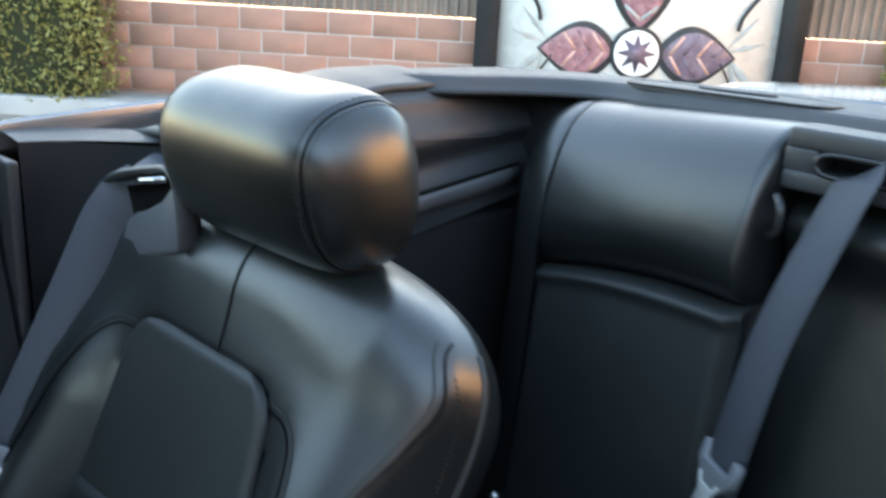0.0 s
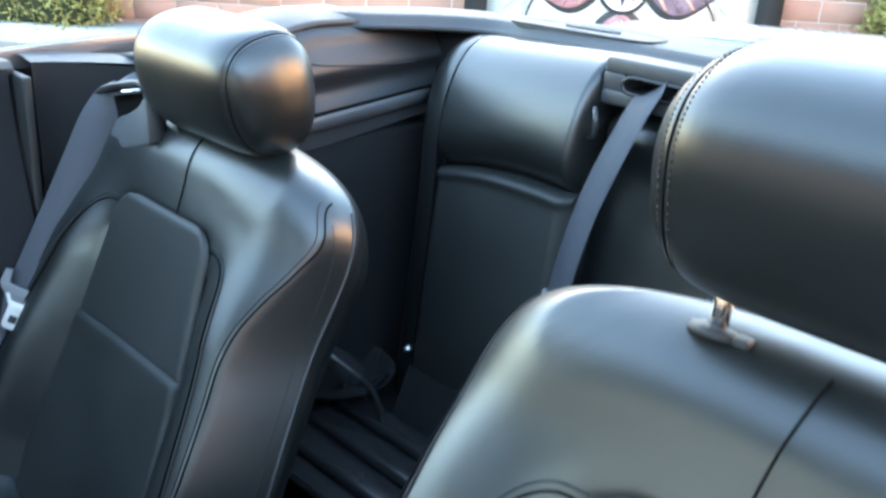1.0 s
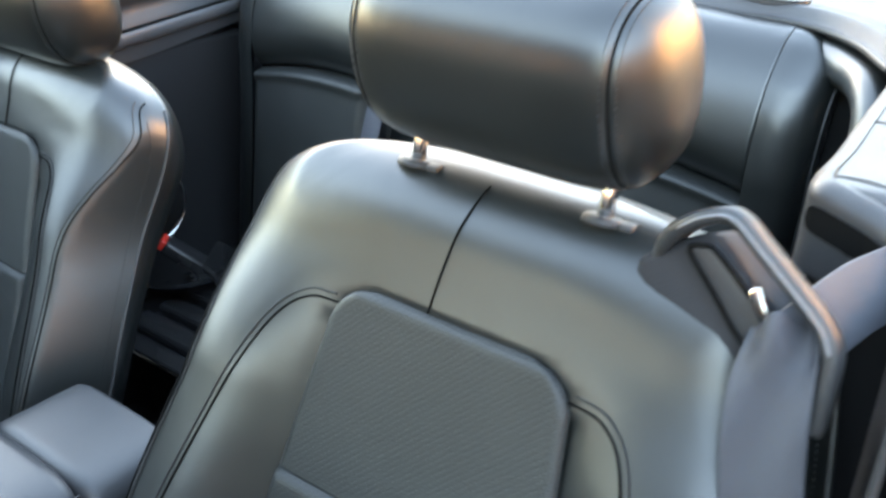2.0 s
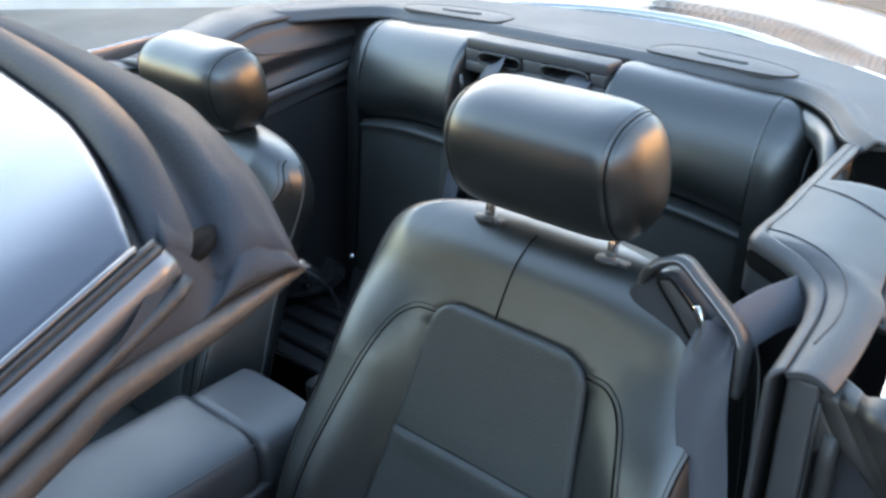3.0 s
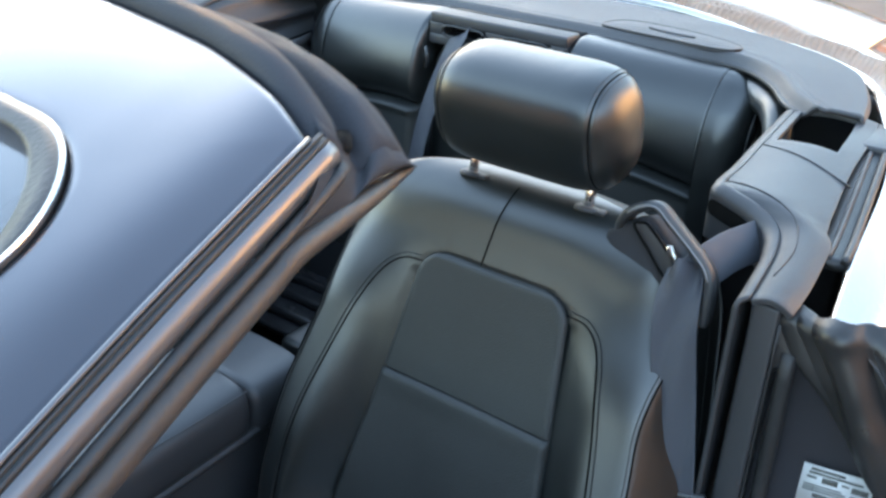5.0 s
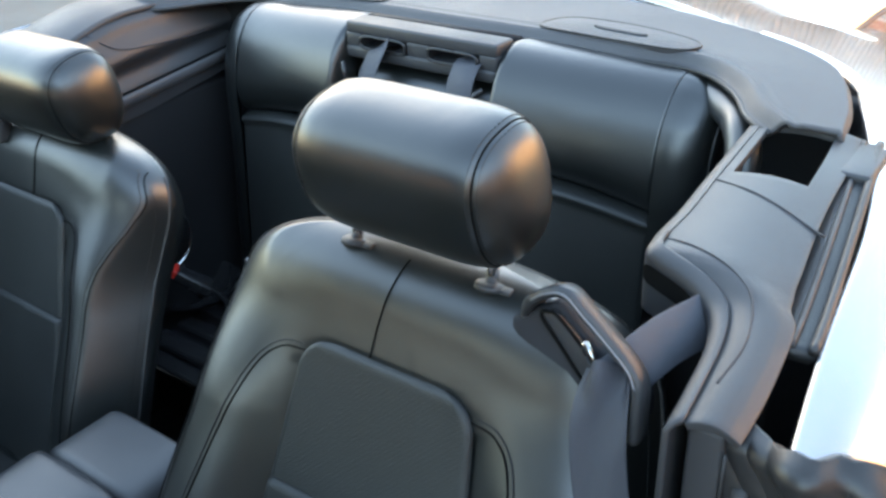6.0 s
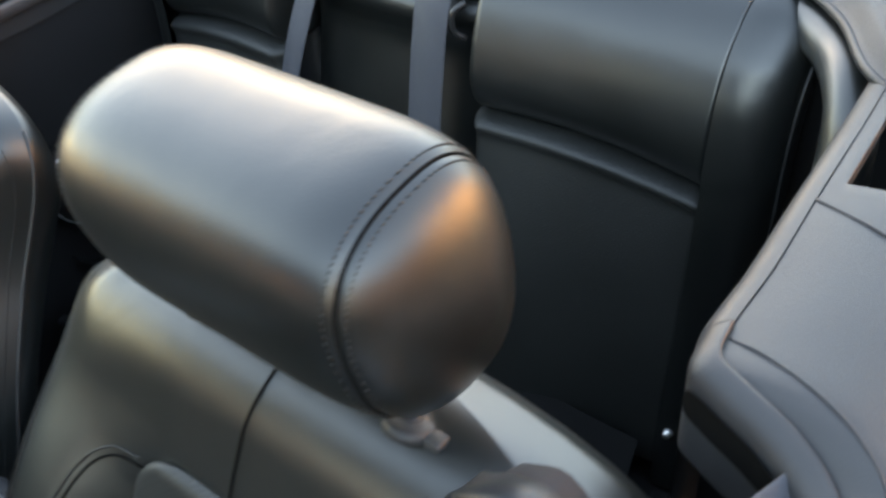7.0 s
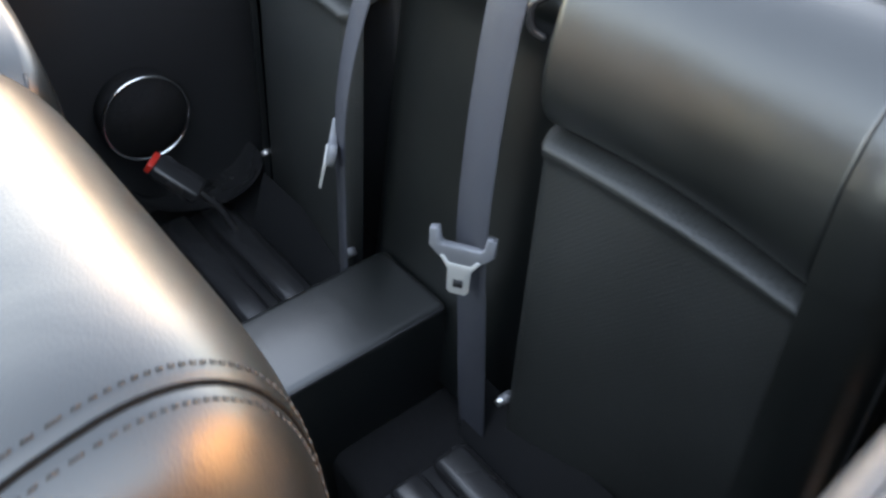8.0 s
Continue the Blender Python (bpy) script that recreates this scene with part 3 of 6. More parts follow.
pane = wind("pane", sheet(pane_point, len(LOOP) - 1, 24), GLASS, "raked windshield glass, pale with sky sheen")
pane.visible_shadow = False
rim = np.array([glass_point(*p) for p, q in LOOP])
wind("glass_seal", sweep(rim, [(-0.0135, -0.003), (-0.0125, -0.001), (-0.008, 0.0005), (-0.007, 0.0018), (-0.001, 0.0026), (0.0012, 0.0015), (0.0015, -0.003)], (0, 0.25, 1)), RUBBER, "black rubber glass surround")
wind("seal_bead", sweep(rim + np.array([0, 0, 0.0022]), ring(0.0013, 6), (0, 0.25, 1)), CHROME, "thin bright bead round the glass")
for side in (1, -1):
    def at_edge(v):
        return glass_point(side, v)
    W = (side * 0.757, -0.113, 0.644)

    def sec(*pts):
        """Section points (distance down and outwards from the edge, height) in millimetres."""
        return [(-side * a / 1000, c / 1000) for a, c in pts]
    ahead = [at_edge(0.0) * 1.7 - at_edge(0.02) * 0.7]
    long_line = np.array([at_edge(v) for v in np.linspace(0.0, 1, 28)])
    post_line = np.array(ahead + [at_edge(v) for v in np.linspace(0.0, 1, 28)])
    wind("edge_roll", sweep(long_line, sec((-1.6, -2.5), (-1.6, -0.4), (-0.6, 0.7), (0.6, 0.5), (1.0, -2.5)), W), POST_PAINT_SHADED, "rolled bright edge of the surround")
    wind("post_gutter", sweep(post_line, sec((0.9, -5), (0.9, -0.8), (2.2, 0.2), (3.0, -0.2), (3.5, -1.8), (4.0, -0.2), (5.2, 0.1), (6.4, -0.6), (6.8, -6)), W), RUBBER, "black rubber gutter strip")
    wind("post", sweep(post_line, sec((6.4, -8), (6.4, -0.9), (7.0, -0.2), (9.5, 0.2), (12.0, -0.1), (13.8, -1.0), (15.6, -2.8), (16.9, -5.2), (17.3, -8)), W), POST_PAINT_SHADED, "silver painted windshield post")
    seal = np.array(ahead + [at_edge(v) for v in np.linspace(0.0, 1, 28)])
    wind("door_seal", sweep(seal, sec(*[(20.9 + 3.1 * math.cos(a), -5.0 + 3.1 * math.sin(a)) for a in np.linspace(0, 2 * math.pi, 11)[:-1]]), W, scale=lambda q: 0.93 + 0.07 * smoothstep(0.0, 0.05, q)), RUBBER, "soft black door seal")
    tip = np.array([mx(0.649, side), 0.077, 1.197])
    U = -np.array([side * 0.638, 0.340, -0.691])
    centre = [at_edge(v) - U * 0.0290 - np.array(W) * 0.010 for v in np.linspace(0.03, 1, 24)]
    line2 = np.vstack([[tip], [tip * 0.6 + centre[1] * 0.4], centre[1:]])
    POST_TOP[side] = [tip + np.array([0, 0, 0.002])] + [tip * (1 - k) + centre[2] * k + np.array([-side * 0.002, 0, 0.006]) for k in (0.25, 0.5, 0.75, 1.0)]
    trim = [(5.6 * math.cos(a), 5.4 * math.sin(a)) for a in np.linspace(0, 2 * math.pi, 15)[:-1]]
    wind("post_trim", sweep(smooth_line(line2, 3), [(x / 1000, y / 1000) for x, y in trim], W, scale=lambda q: 0.35 + 0.75 * smoothstep(-0.02, 0.07, q)), POST_VINYL, "black inner post trim ending in a point")


def header_front(u, v):
    """Padded black roll along the upper edge, rounded off at its ends."""
    w = 2 * u - 1
    x = 0.648 * math.copysign(1 - (1 - abs(w)) ** 1.6, w)
    p = along(HEAD_TOP, abs(x))
    e = max(0.0, (abs(x) - 0.636) / 0.012)
    a = 2 * math.pi * v
    r = 0.0105 * math.sqrt(max(0.0, 1 - min(1.0, e) ** 2))
    k = smoothstep(0.56, 0.645, abs(x))
    return (mx(abs(x), 1 if w >= 0 else -1), p[1] + 0.0098 + 0.005 * k + r * math.cos(a), p[2] - 0.0002 - 0.013 * k ** 2 + r * 0.85 * math.sin(a))


def header_back(u, v):
    """Trim from the roll over a valley and a soft ridge to the header's inner edge."""
    w = 2 * u - 1
    x = 0.652 * abs(w)
    p, q = along(HEAD_TOP, x), along(HEAD_IN, min(x, 0.652))
    side_k = smoothstep(0.72, 1.0, abs(w))
    c = p * (1 - v) + q * v + np.array([0, 0.012 * (1 - v), -0.003 * (1 - v)])
    shape = -0.014 * math.exp(-((v - 0.34) / 0.13) ** 2) + 0.006 * math.exp(-((v - 0.72) / 0.22) ** 2) * (1 - 0.5 * side_k) - 0.005 * smoothstep(0.86, 1.0, v)
    fold = 0.0016 * noise.noise(Vector((w * 11, v * 4, 1.0))) + 0.003 * noise.noise(Vector((w * 22, v * 6, 4.0))) * side_k * smoothstep(0.35, 0.7, v)
    return (mx(p[0], 1 if w >= 0 else -1), c[1], c[2] + shape + fold)


wind("header_base", sheet(lambda u, v: (mx(0.652 * (2 * u - 1), 1), along(HEAD_TOP, 0.652 * abs(2 * u - 1))[1] - 0.002 + 0.014 * v, along(HEAD_TOP, 0.652 * abs(2 * u - 1))[2] - 0.006 - 0.012 * v), 90, 4), RUBBER, "black rubber bed of the header roll")
wind("header_roll", sheet(header_front, 120, 16), HEADER_TRIM, "black rubber header roll")
hb = wind("header_trim", sheet(header_back, 140, 40), HEADER_TRIM, "creased black header trim")
md = hb.modifiers.new("thick", "SOLIDIFY")
md.thickness, md.offset = 0.004, -1
for side in (1, -1):
    low = smooth_line(POST_TOP[side][::-1], 4)

    def end_wall(u, v):
        a = np.array(header_back(0.5 + side * 0.4995, u))
        i = u * (len(low) - 1)
        k = int(min(i, len(low) - 2))
        q = low[k] * (1 - i + k) + low[k + 1] * (i - k)
        r = a * (1 - v) + q * v
        return r + np.array([side * 0.006 * math.sin(math.pi * v), 0, 0])
    wind("header_end", sheet(end_wall, 24, 12), HEADER_TRIM, "black end piece between header and post")
    c = np.array(header_back(0.5 + side * 0.492, 0.27)) + np.array([0, 0, 0.0048])
    hole = [Vector(c) + Vector((side * (0.0060 * math.cos(a) - 0.009 * math.sin(a)), 0.0125 * math.sin(a), -0.0012 * math.sin(a))) for a in np.linspace(0, 2 * math.pi, 19)[:-1]]
    part("latch_hole", plate(hole, 0.004, 0.0), GROOVE, hb, "dark oval latch hole")


# ---- front seats ----
# The backrest leans 20 degrees; s runs up along it from the hinge, n stands out of its face.
SY, SZ = math.sin(radians(20)), math.cos(radians(20))


def on_back(x, s, n):
    return np.array([x, 0.40 + s * SY - n * SZ, 0.40 + s * SZ + n * SY])


BACK_TOP, BACK_W = 0.592, 0.300
SEAT_FORM = {"lower": 0.006}      # how much wider the backrest is low down


def flank_n(s):
    """How far back the backrest is widest; the bolsters come forward lower down."""
    return -0.085 + 0.035 * smoothstep(0.50, 0.22, s)


def back_half_width(s):
    t = max(0.0, (s - 0.36) / (BACK_TOP - 0.36))
    base = BACK_W + SEAT_FORM["lower"] * smoothstep(0.53, 0.36, s) - 0.044 * smoothstep(0.20, 0.54, s) - 0.02 * smoothstep(0.12, -0.05, s)
    return base * max(0.02, 1 - min(1.0, t) ** 7.0) ** 0.42


def insert_half(s):
    return 0.104 + (0.470 - s) * 0.125 if s > 0.1 else 0.15 - (0.1 - s) * 0.1


def insert_dist(x, s):
    """Distance outwards from the rounded insert field."""
    r, top = 0.035, 0.470
    hx, dy = insert_half(min(s, top)) - r, s - (top - r)
    qx, qy = abs(x) - hx, dy
    return math.hypot(max(qx, 0), max(qy, 0)) + min(max(qx, qy), 0) - r


def back_face(x, s):
    w = back_half_width(s)
    d = insert_dist(x, s)
    if d <= 0:
        return -0.018
    edge = min(w - abs(x), (BACK_TOP - s) * 0.95)
    edge = max(edge, 0.0)
    t = d / (d + edge + 1e-6)
    side_k = smoothstep(0.05, 0.14, abs(x)) * smoothstep(0.50, 0.36, s)
    crest = -0.014 + (0.030 + 0.026 * smoothstep(0.40, 0.16, s)) * side_k
    if t < 0.42:
        return -0.013 + (crest + 0.013) * smoothstep(-0.05, 0.42, t)
    q = (t - 0.42) / 0.58
    power = 2.3 + 0.6 * smoothstep(0.52, 0.42, s)
    qs = seam_share(s)
    if q <= qs or abs(x) < 0.10:
        drop = 1 - math.sqrt(max(0.0, 1 - q ** power))
    else:
        # the side panel runs flat from the seam to the back edge
        d0 = 1 - math.sqrt(max(0.0, 1 - qs ** power))
        drop = d0 + (1 - d0) * ((q - qs) / (1 - qs)) ** 1.1
    return crest - (crest - flank_n(s)) * drop


def seam_share(s):
    """Where, between the bolster's crest (0) and the back edge (1), the side seam runs at a height s."""
    return 0.96 - 0.50 * smoothstep(0.56, 0.34, s)


def seam_x(s):
    """Half width at which the side seam runs at a height s."""
    w = back_half_width(s)
    lo, hi = 0.11, w
    for _ in range(30):
        x = (lo + hi) / 2
        d = insert_dist(x, s)
        t = d / (d + max(0.0, min(w - x, (BACK_TOP - s) * 0.95)) + 1e-6)
        lo, hi = (x, hi) if t < 0.42 + 0.58 * seam_share(s) else (lo, x)
    return (lo + hi) / 2


GUIDE_GREY = material("guide_grey_plastic", (0.075, 0.078, 0.085), 0.42, grain=0.2, vary=0.1)


def build_seat(side, dx, dy, dz, drop, head_x, label):
    """One front seat; side +1 has its belt on the +x flank."""
    seat = thing("front_seat", label, "car seat", "front seats", at=(dx, 0.35 + dy, 0.16))
    inv = Matrix.Translation((0, -0.35, -0.16))
    shift = Matrix.Translation((0, 0, dz))

    def sp(name, shape, mat, lab="", parent=None):
        ob = part(name, shape, mat, parent or seat, lab)
        if not parent:
            ob.matrix_parent_inverse = shift @ inv
        return ob

    NU, NB, NS = 76, 14, 96

    def shell_fn(i, s):
        w = back_half_width(s)
        if i <= NU:
            q = i / NU * 2 - 1
            x = w * math.sin(q * math.pi / 2 * 0.999)
            return on_back(x, s, back_face(x, s))
        q = (i - NU) / NB
        x = w * math.cos(math.pi * q)
        depth = -flank_n(s) + (0.055 - 0.018 * smoothstep(0.5, 0.2, s)) * math.sin(math.pi * q) ** 0.5 * smoothstep(BACK_TOP + 0.01, 0.46, s) * 1.0 + 0.01
        return on_back(x, s, -depth)

    cols = [i for i in range(NU + 1)] + [NU + k for k in range(1, NB)]
    ss = [-0.03 + (BACK_TOP + 0.03) * (1 - (1 - j / NS) ** 1.5) for j in range(NS + 1)]
    verts = [shell_fn(i, s) for s in ss for i in cols]
    n = len(cols)
    faces = [(j * n + i, j * n + (i + 1) % n, (j + 1) * n + (i + 1) % n, (j + 1) * n + i) for j in range(NS) for i in range(n)]
    faces.append(tuple(NS * n + i for i in range(n)))
    faces.append(tuple(range(n))[::-1])
    if side < 0:
        verts = [(-v[0], v[1], v[2]) for v in verts]
        faces = [f[::-1] for f in faces]
    back = sp("backrest", mesh_of(verts, faces), LEATHER, "black leather backrest with raised side bolsters")

    def m(p):
        return np.array([p[0] * side, p[1], p[2]])

    def panel(name, s0, s1, lift, roll, lab, top_round):
        nu, nv = 44, 52
        vv, ff, uv = [], [], []
        for j in range(nv + 1):
            s = s0 + (s1 - s0) * j / nv
            hw = insert_half(s) + 0.0025
            if top_round and s > s1 - 0.034:
                hw -= 0.034 - math.sqrt(max(0, 0.034 ** 2 - (s - s1 + 0.034) ** 2))
            for i in range(nu + 1):
                q = i / nu * 2 - 1
                x = hw * math.sin(q * math.pi / 2)
                e = min(hw - abs(x), (s1 - s) * (1.0 if top_round else 1.8))
                edge = math.sqrt(max(0.0, 1 - (1 - min(1, max(0, e) / 0.010)) ** 2))
                nn = -0.0125 + (0.0105 + lift + roll * math.exp(-((s1 - s - 0.012) / 0.016) ** 2)) * edge
                nn += 0.008 * (abs(x) / hw) ** 2 * smoothstep(0.30, 0.12, s) - 0.003 * math.cos(math.pi * x / hw / 2)
                vv.append(m(on_back(x, s, nn)))
                uv.append((x, s))
        k = nu + 1
        for j in range(nv):
            for i in range(nu):
                a = j * k + i
                f = (a, a + 1, a + 1 + k, a + k)
                ff.append(f if side > 0 else f[::-1])
        return sp(name, mesh_of(vv, ff, uvs=uv), LEATHER_PERF, lab)

    panel("upper_insert", 0.3032, 0.4715, -0.003, 0.0, "perforated leather upper insert", True)
    panel("lower_insert", -0.02, 0.303, 0.0, 0.0015, "perforated leather lower insert with a rolled top edge", False)

    def surf(x, s, lift=0.0008):
        return m(on_back(x, s, back_face(x, s) + lift))

    def seam(name, pts, r, mat, parent):
        return part(name, sweep(smooth_line([surf(x, s) for x, s in smooth_line([(a, b, 0) for a, b in pts], 8)[:, :2]], 2), ring(r, 6), (0, -0.9, 0.3)), mat, parent)

    seam("centre_seam", [(-0.022, 0.472), (-0.020, 0.50), (-0.016, 0.53), (-0.012, 0.556), (-0.010, 0.575)], 0.0009, GROOVE, back)
    for g in (1, -1):
        seam("bolster_seam", [(g * 0.106, 0.452), (g * 0.135, 0.448), (g * 0.158, 0.425), (g * 0.178, 0.37), (g * 0.196, 0.30), (g * 0.212, 0.22), (g * 0.220, 0.14), (g * 0.218, 0.05)], 0.001, GROOVE, back)
        seam("bolster_stitch", [(g * 0.110, 0.458), (g * 0.138, 0.4535), (g * 0.163, 0.4285), (g * 0.1835, 0.372), (g * 0.2015, 0.302), (g * 0.2175, 0.222), (g * 0.2255, 0.14), (g * 0.223, 0.05)], 0.0009, STITCH, back)
        sh = [(g * seam_x(q), q) for q in np.linspace(0.55, 0.04, 14)]
        seam("side_seam", sh, 0.0011, GROOVE, back)
        seam("side_stitch", [(x - g * 0.005, q) for x, q in sh], 0.0008, STITCH, back)
        rim = [m(on_back(g * (back_half_width(s) + 0.0005), s, flank_n(s))) for s in np.linspace(0.0, 0.545, 40)]
        part("edge_piping", sweep(np.array(rim), ring(0.0022, 6), (0, -0.9, 0.3)), PIPING, back)
        # raised stitches along the outer edge
        line = np.array([m(on_back(g * (back_half_width(s) - 0.006), s, back_face(back_half_width(s) - 0.006, s) + 0.0006)) for s in np.linspace(0.05, 0.53, 110)])
        vv, ff = [], []
        for a, b in zip(line[0:-1:1], line[1::1]):
            mm = sweep(np.array([a + (b - a) * 0.15, a + (b - a) * 0.8]), ring(0.0008, 4), (0, -0.9, 0.3))
            k = len(vv)
            vv += [tuple(v.co) for v in mm.vertices]
            ff += [tuple(i + k for i in p.vertices) for p in mm.polygons]
            bpy.data.meshes.remove(mm)
        part("edge_stitching", mesh_of(vv, ff), STITCH, back)

    # head-rest: drum between two stitched end caps, tilted with the back
    HC = np.array([head_x, 0.6435, 1.024 - drop])
    T = radians(-9)
    HS = 0.101      # the end seams' distance from the middle

    def head(x, a):
        X = min(abs(x), 0.1292)
        k = (1 - (X / 0.1295) ** 6.5) ** 0.46 * 1.045
        k -= 0.014 * math.exp(-((X - HS) / 0.0022) ** 2)
        c, s_ = math.cos(a), math.sin(a)
        e = 2 / 2.5
        yy = (0.0655 if c < 0 else 0.051) * math.copysign(abs(c) ** e, c) * k
        zz = 0.0705 * math.copysign(abs(s_) ** e, s_) * k
        yy *= 1.0 + 0.10 * (zz / 0.073)
        x = x * (1.0 - 0.02 * zz / 0.07)
        return HC + np.array([x, yy * math.cos(T) + zz * math.sin(T), zz * math.cos(T) - yy * math.sin(T)])

    xs = np.sort(np.concatenate([0.1292 * np.sin(np.linspace(-1, 1, 81) * math.pi / 2), [g * (HS + q) for g in (1, -1) for q in (-0.004, -0.002, -0.001, 0.0, 0.001, 0.002, 0.004)]]))
    n = 56
    verts = [head(x, 2 * math.pi * i / n) for x in xs for i in range(n)]
    faces = [(j * n + i, (j + 1) * n + i, (j + 1) * n + (i + 1) % n, j * n + (i + 1) % n) for j in range(len(xs) - 1) for i in range(n)]
    faces += [tuple(range(n)), tuple((len(xs) - 1) * n + i for i in range(n))[::-1]]
    rest = sp("headrest", mesh_of(verts, faces), LEATHER, "padded black leather head-rest with stitched ends")
    for g in (1, -1):
        line = np.array([head(g * HS, 2 * math.pi * i / 72) for i in range(72)])
        part("end_seam", sweep(line, ring(0.001, 6), (1, 0, 0), closed=True), GROOVE, rest)
        for off in (HS - 0.0046, HS + 0.0046):
            pts = [head(g * off, 2 * math.pi * i / 110) for i in range(110)]
            vv, ff = [], []
            for i in range(110):
                a, b = pts[i], pts[(i + 1) % 110]
                o = (a - HC) / np.linalg.norm(a - HC) * 0.0001
                mm = sweep(np.array([a + o + (b - a) * 0.15, a + o + (b - a) * 0.74]), ring(0.0006, 4), (1, 0, 0))
                k = len(vv)
                vv += [tuple(v.co) for v in mm.vertices]
                ff += [tuple(q + k for q in p.vertices) for p in mm.polygons]
                bpy.data.meshes.remove(mm)
            part("end_stitching", mesh_of(vv, ff), STITCH, rest)
    for g in (1, -1):
        x = g * 0.083 + (head_x if head_x > 0 else 0)
        lo, hi = np.array([x, 0.630, 0.905]), np.array([x, 0.648, 0.985 - drop])
        post = sp("headrest_post", cylinder(lo, hi, 0.0062, 16), CHROME, "chromed head-rest post")
        c0 = lo + np.array([0, 0.004, 0.0195])
        part("collar", sweep(np.array([c0, c0 + np.array([0, 0.0012, 0.0045]), c0 + np.array([0, 0.0016, 0.006])]), ring(0.0165, 20), (0, 1, 0), scale=lambda t: 1 - 0.30 * t * t), PLASTIC, post, "dark round post collar")
        part("button", rounded_box(min(x + side * 0.014, x + side * 0.025), max(x + side * 0.014, x + side * 0.025), 0.626, 0.637, 0.9255, 0.931, 0.002), PLASTIC, post)
    # cushion and base
    def cush(u, v):
        a = 2 * math.pi * u
        y = 0.42 - 0.52 * v
        c, s_ = math.cos(a), math.sin(a)
        w, h = 0.25 * (1 - 0.12 * v), 0.075 * (1 - 0.25 * smoothstep(0.85, 1, v))
        x, z = w * math.copysign(abs(c) ** 0.45, c), h * math.copysign(abs(s_) ** 0.5, s_)
        z += 0.028 * smoothstep(0.13, 0.21, abs(x)) * (z > 0)
        return (x, y, 0.36 + z + 0.03 * v - 0.04 * smoothstep(0.9, 1, v))
    sp("cushion", sheet(cush, 64, 40, wrap=True, cap=True), LEATHER, "black leather seat cushion")
    sp("seat_base", rounded_box(-0.2, 0.2, -0.02, 0.42, 0.16 - dz, 0.31, 0.015), PLASTIC, "dark seat runner and base")
    # shoulder belt guide on the outer flank
    if side > 0:
        def w(x, y, z):
            return np.array([x - dx, y, z])
        bar = [(0.508, 0.622, 0.922), (0.514, 0.612, 0.938), (0.524, 0.604, 0.954), (0.539, 0.602, 0.966), (0.556, 0.602, 0.9705), (0.575, 0.601, 0.957), (0.600, 0.600, 0.937), (0.619, 0.598, 0.921), (0.6275, 0.595, 0.908), (0.6295, 0.592, 0.888), (0.630, 0.590, 0.858)]
        guide = sp("belt_guide", sweep(smooth_line([w(*p) for p in bar], 6), flat_section(0.010, 0.024, 0.003), (0, -0.95, 0.3)), PLASTIC, "black belt guide frame on the shoulder")
        part("bright_edge", sweep(smooth_line([w(x, y - 0.0125, z + 0.0035) for x, y, z in bar[2:9]], 6), ring(0.0011, 6), (0, -1, 0)), PLASTIC_GREY, guide, "paler edge of the frame")
        block = smooth_line([(0.494, 0.606, 0.912), (0.510, 0.604, 0.934), (0.530, 0.602, 0.950), (0.548, 0.602, 0.955), (0.572, 0.601, 0.934), (0.604, 0.600, 0.908), (0.620, 0.598, 0.888), (0.622, 0.596, 0.862), (0.604, 0.594, 0.836), (0.578, 0.594, 0.826), (0.536, 0.600, 0.866)], 3, True)
        part("flap", plate([Vector(w(*p)) for p in block], 0.045, 0.007, axis=(0, -0.95, 0.3), seg=4), HEADER_TRIM, guide, "black leather pad below the guide")
        cradle = smooth_line([(0.533, 0.594, 0.944), (0.541, 0.594, 0.950), (0.550, 0.594, 0.948), (0.575, 0.593, 0.926), (0.598, 0.592, 0.900), (0.592, 0.592, 0.886), (0.575, 0.592, 0.896), (0.553, 0.593, 0.921)], 4, True)
        cr = part("cradle", plate([Vector(w(*p)) for p in cradle], 0.014, 0.004, axis=(0, -0.95, 0.3), seg=3), PLASTIC, guide, "dark plastic cradle in the pad")
        part("groove", sweep(np.array([w(*p) for p in cradle]), ring(0.0018, 6), (0, -1, 0), closed=True), GROOVE, cr)
        part("release_button", plate([Vector(w(*p)) for p in ((0.575, 0.588, 0.935), (0.580, 0.588, 0.937), (0.590, 0.586, 0.920), (0.592, 0.586, 0.914), (0.587, 0.586, 0.912), (0.5755, 0.587, 0.928))], 0.006, 0.0015, axis=(0, -0.95, 0.3)), CHROME, cr, "bright release button")
    else:
        # grey plastic guide with a long slot, on top of the shoulder
        def w(x, y, z):
            return np.array([x - dx, y - dy, z - dz])
        loop = [(-0.704, 0.707, 0.828), (-0.697, 0.706, 0.845), (-0.682, 0.705, 0.864), (-0.658, 0.705, 0.881), (-0.627, 0.705, 0.893), (-0.580, 0.704, 0.905), (-0.543, 0.703, 0.9125), (-0.526, 0.702, 0.907), (-0.517, 0.701, 0.893), (-0.511, 0.700, 0.868), (-0.510, 0.700, 0.845)]
        guide = sp("belt_guide", sweep(smooth_line([w(*q) for q in loop], 5), flat_section(0.0065, 0.022, 0.0025), (0, -0.95, 0.3)), PLASTIC, "black belt guide frame on the shoulder")
        slot = [(-0.692, 0.712, 0.842), (-0.672, 0.712, 0.866), (-0.641, 0.712, 0.884), (-0.580, 0.711, 0.900), (-0.535, 0.710, 0.906), (-0.530, 0.710, 0.880), (-0.56, 0.710, 0.850), (-0.64, 0.711, 0.830)]
        part("slot_back", plate([Vector(w(*q)) for q in slot], 0.004, 0.0, axis=(0, -0.95, 0.3)), GROOVE, guide, "dark slot behind the belt")
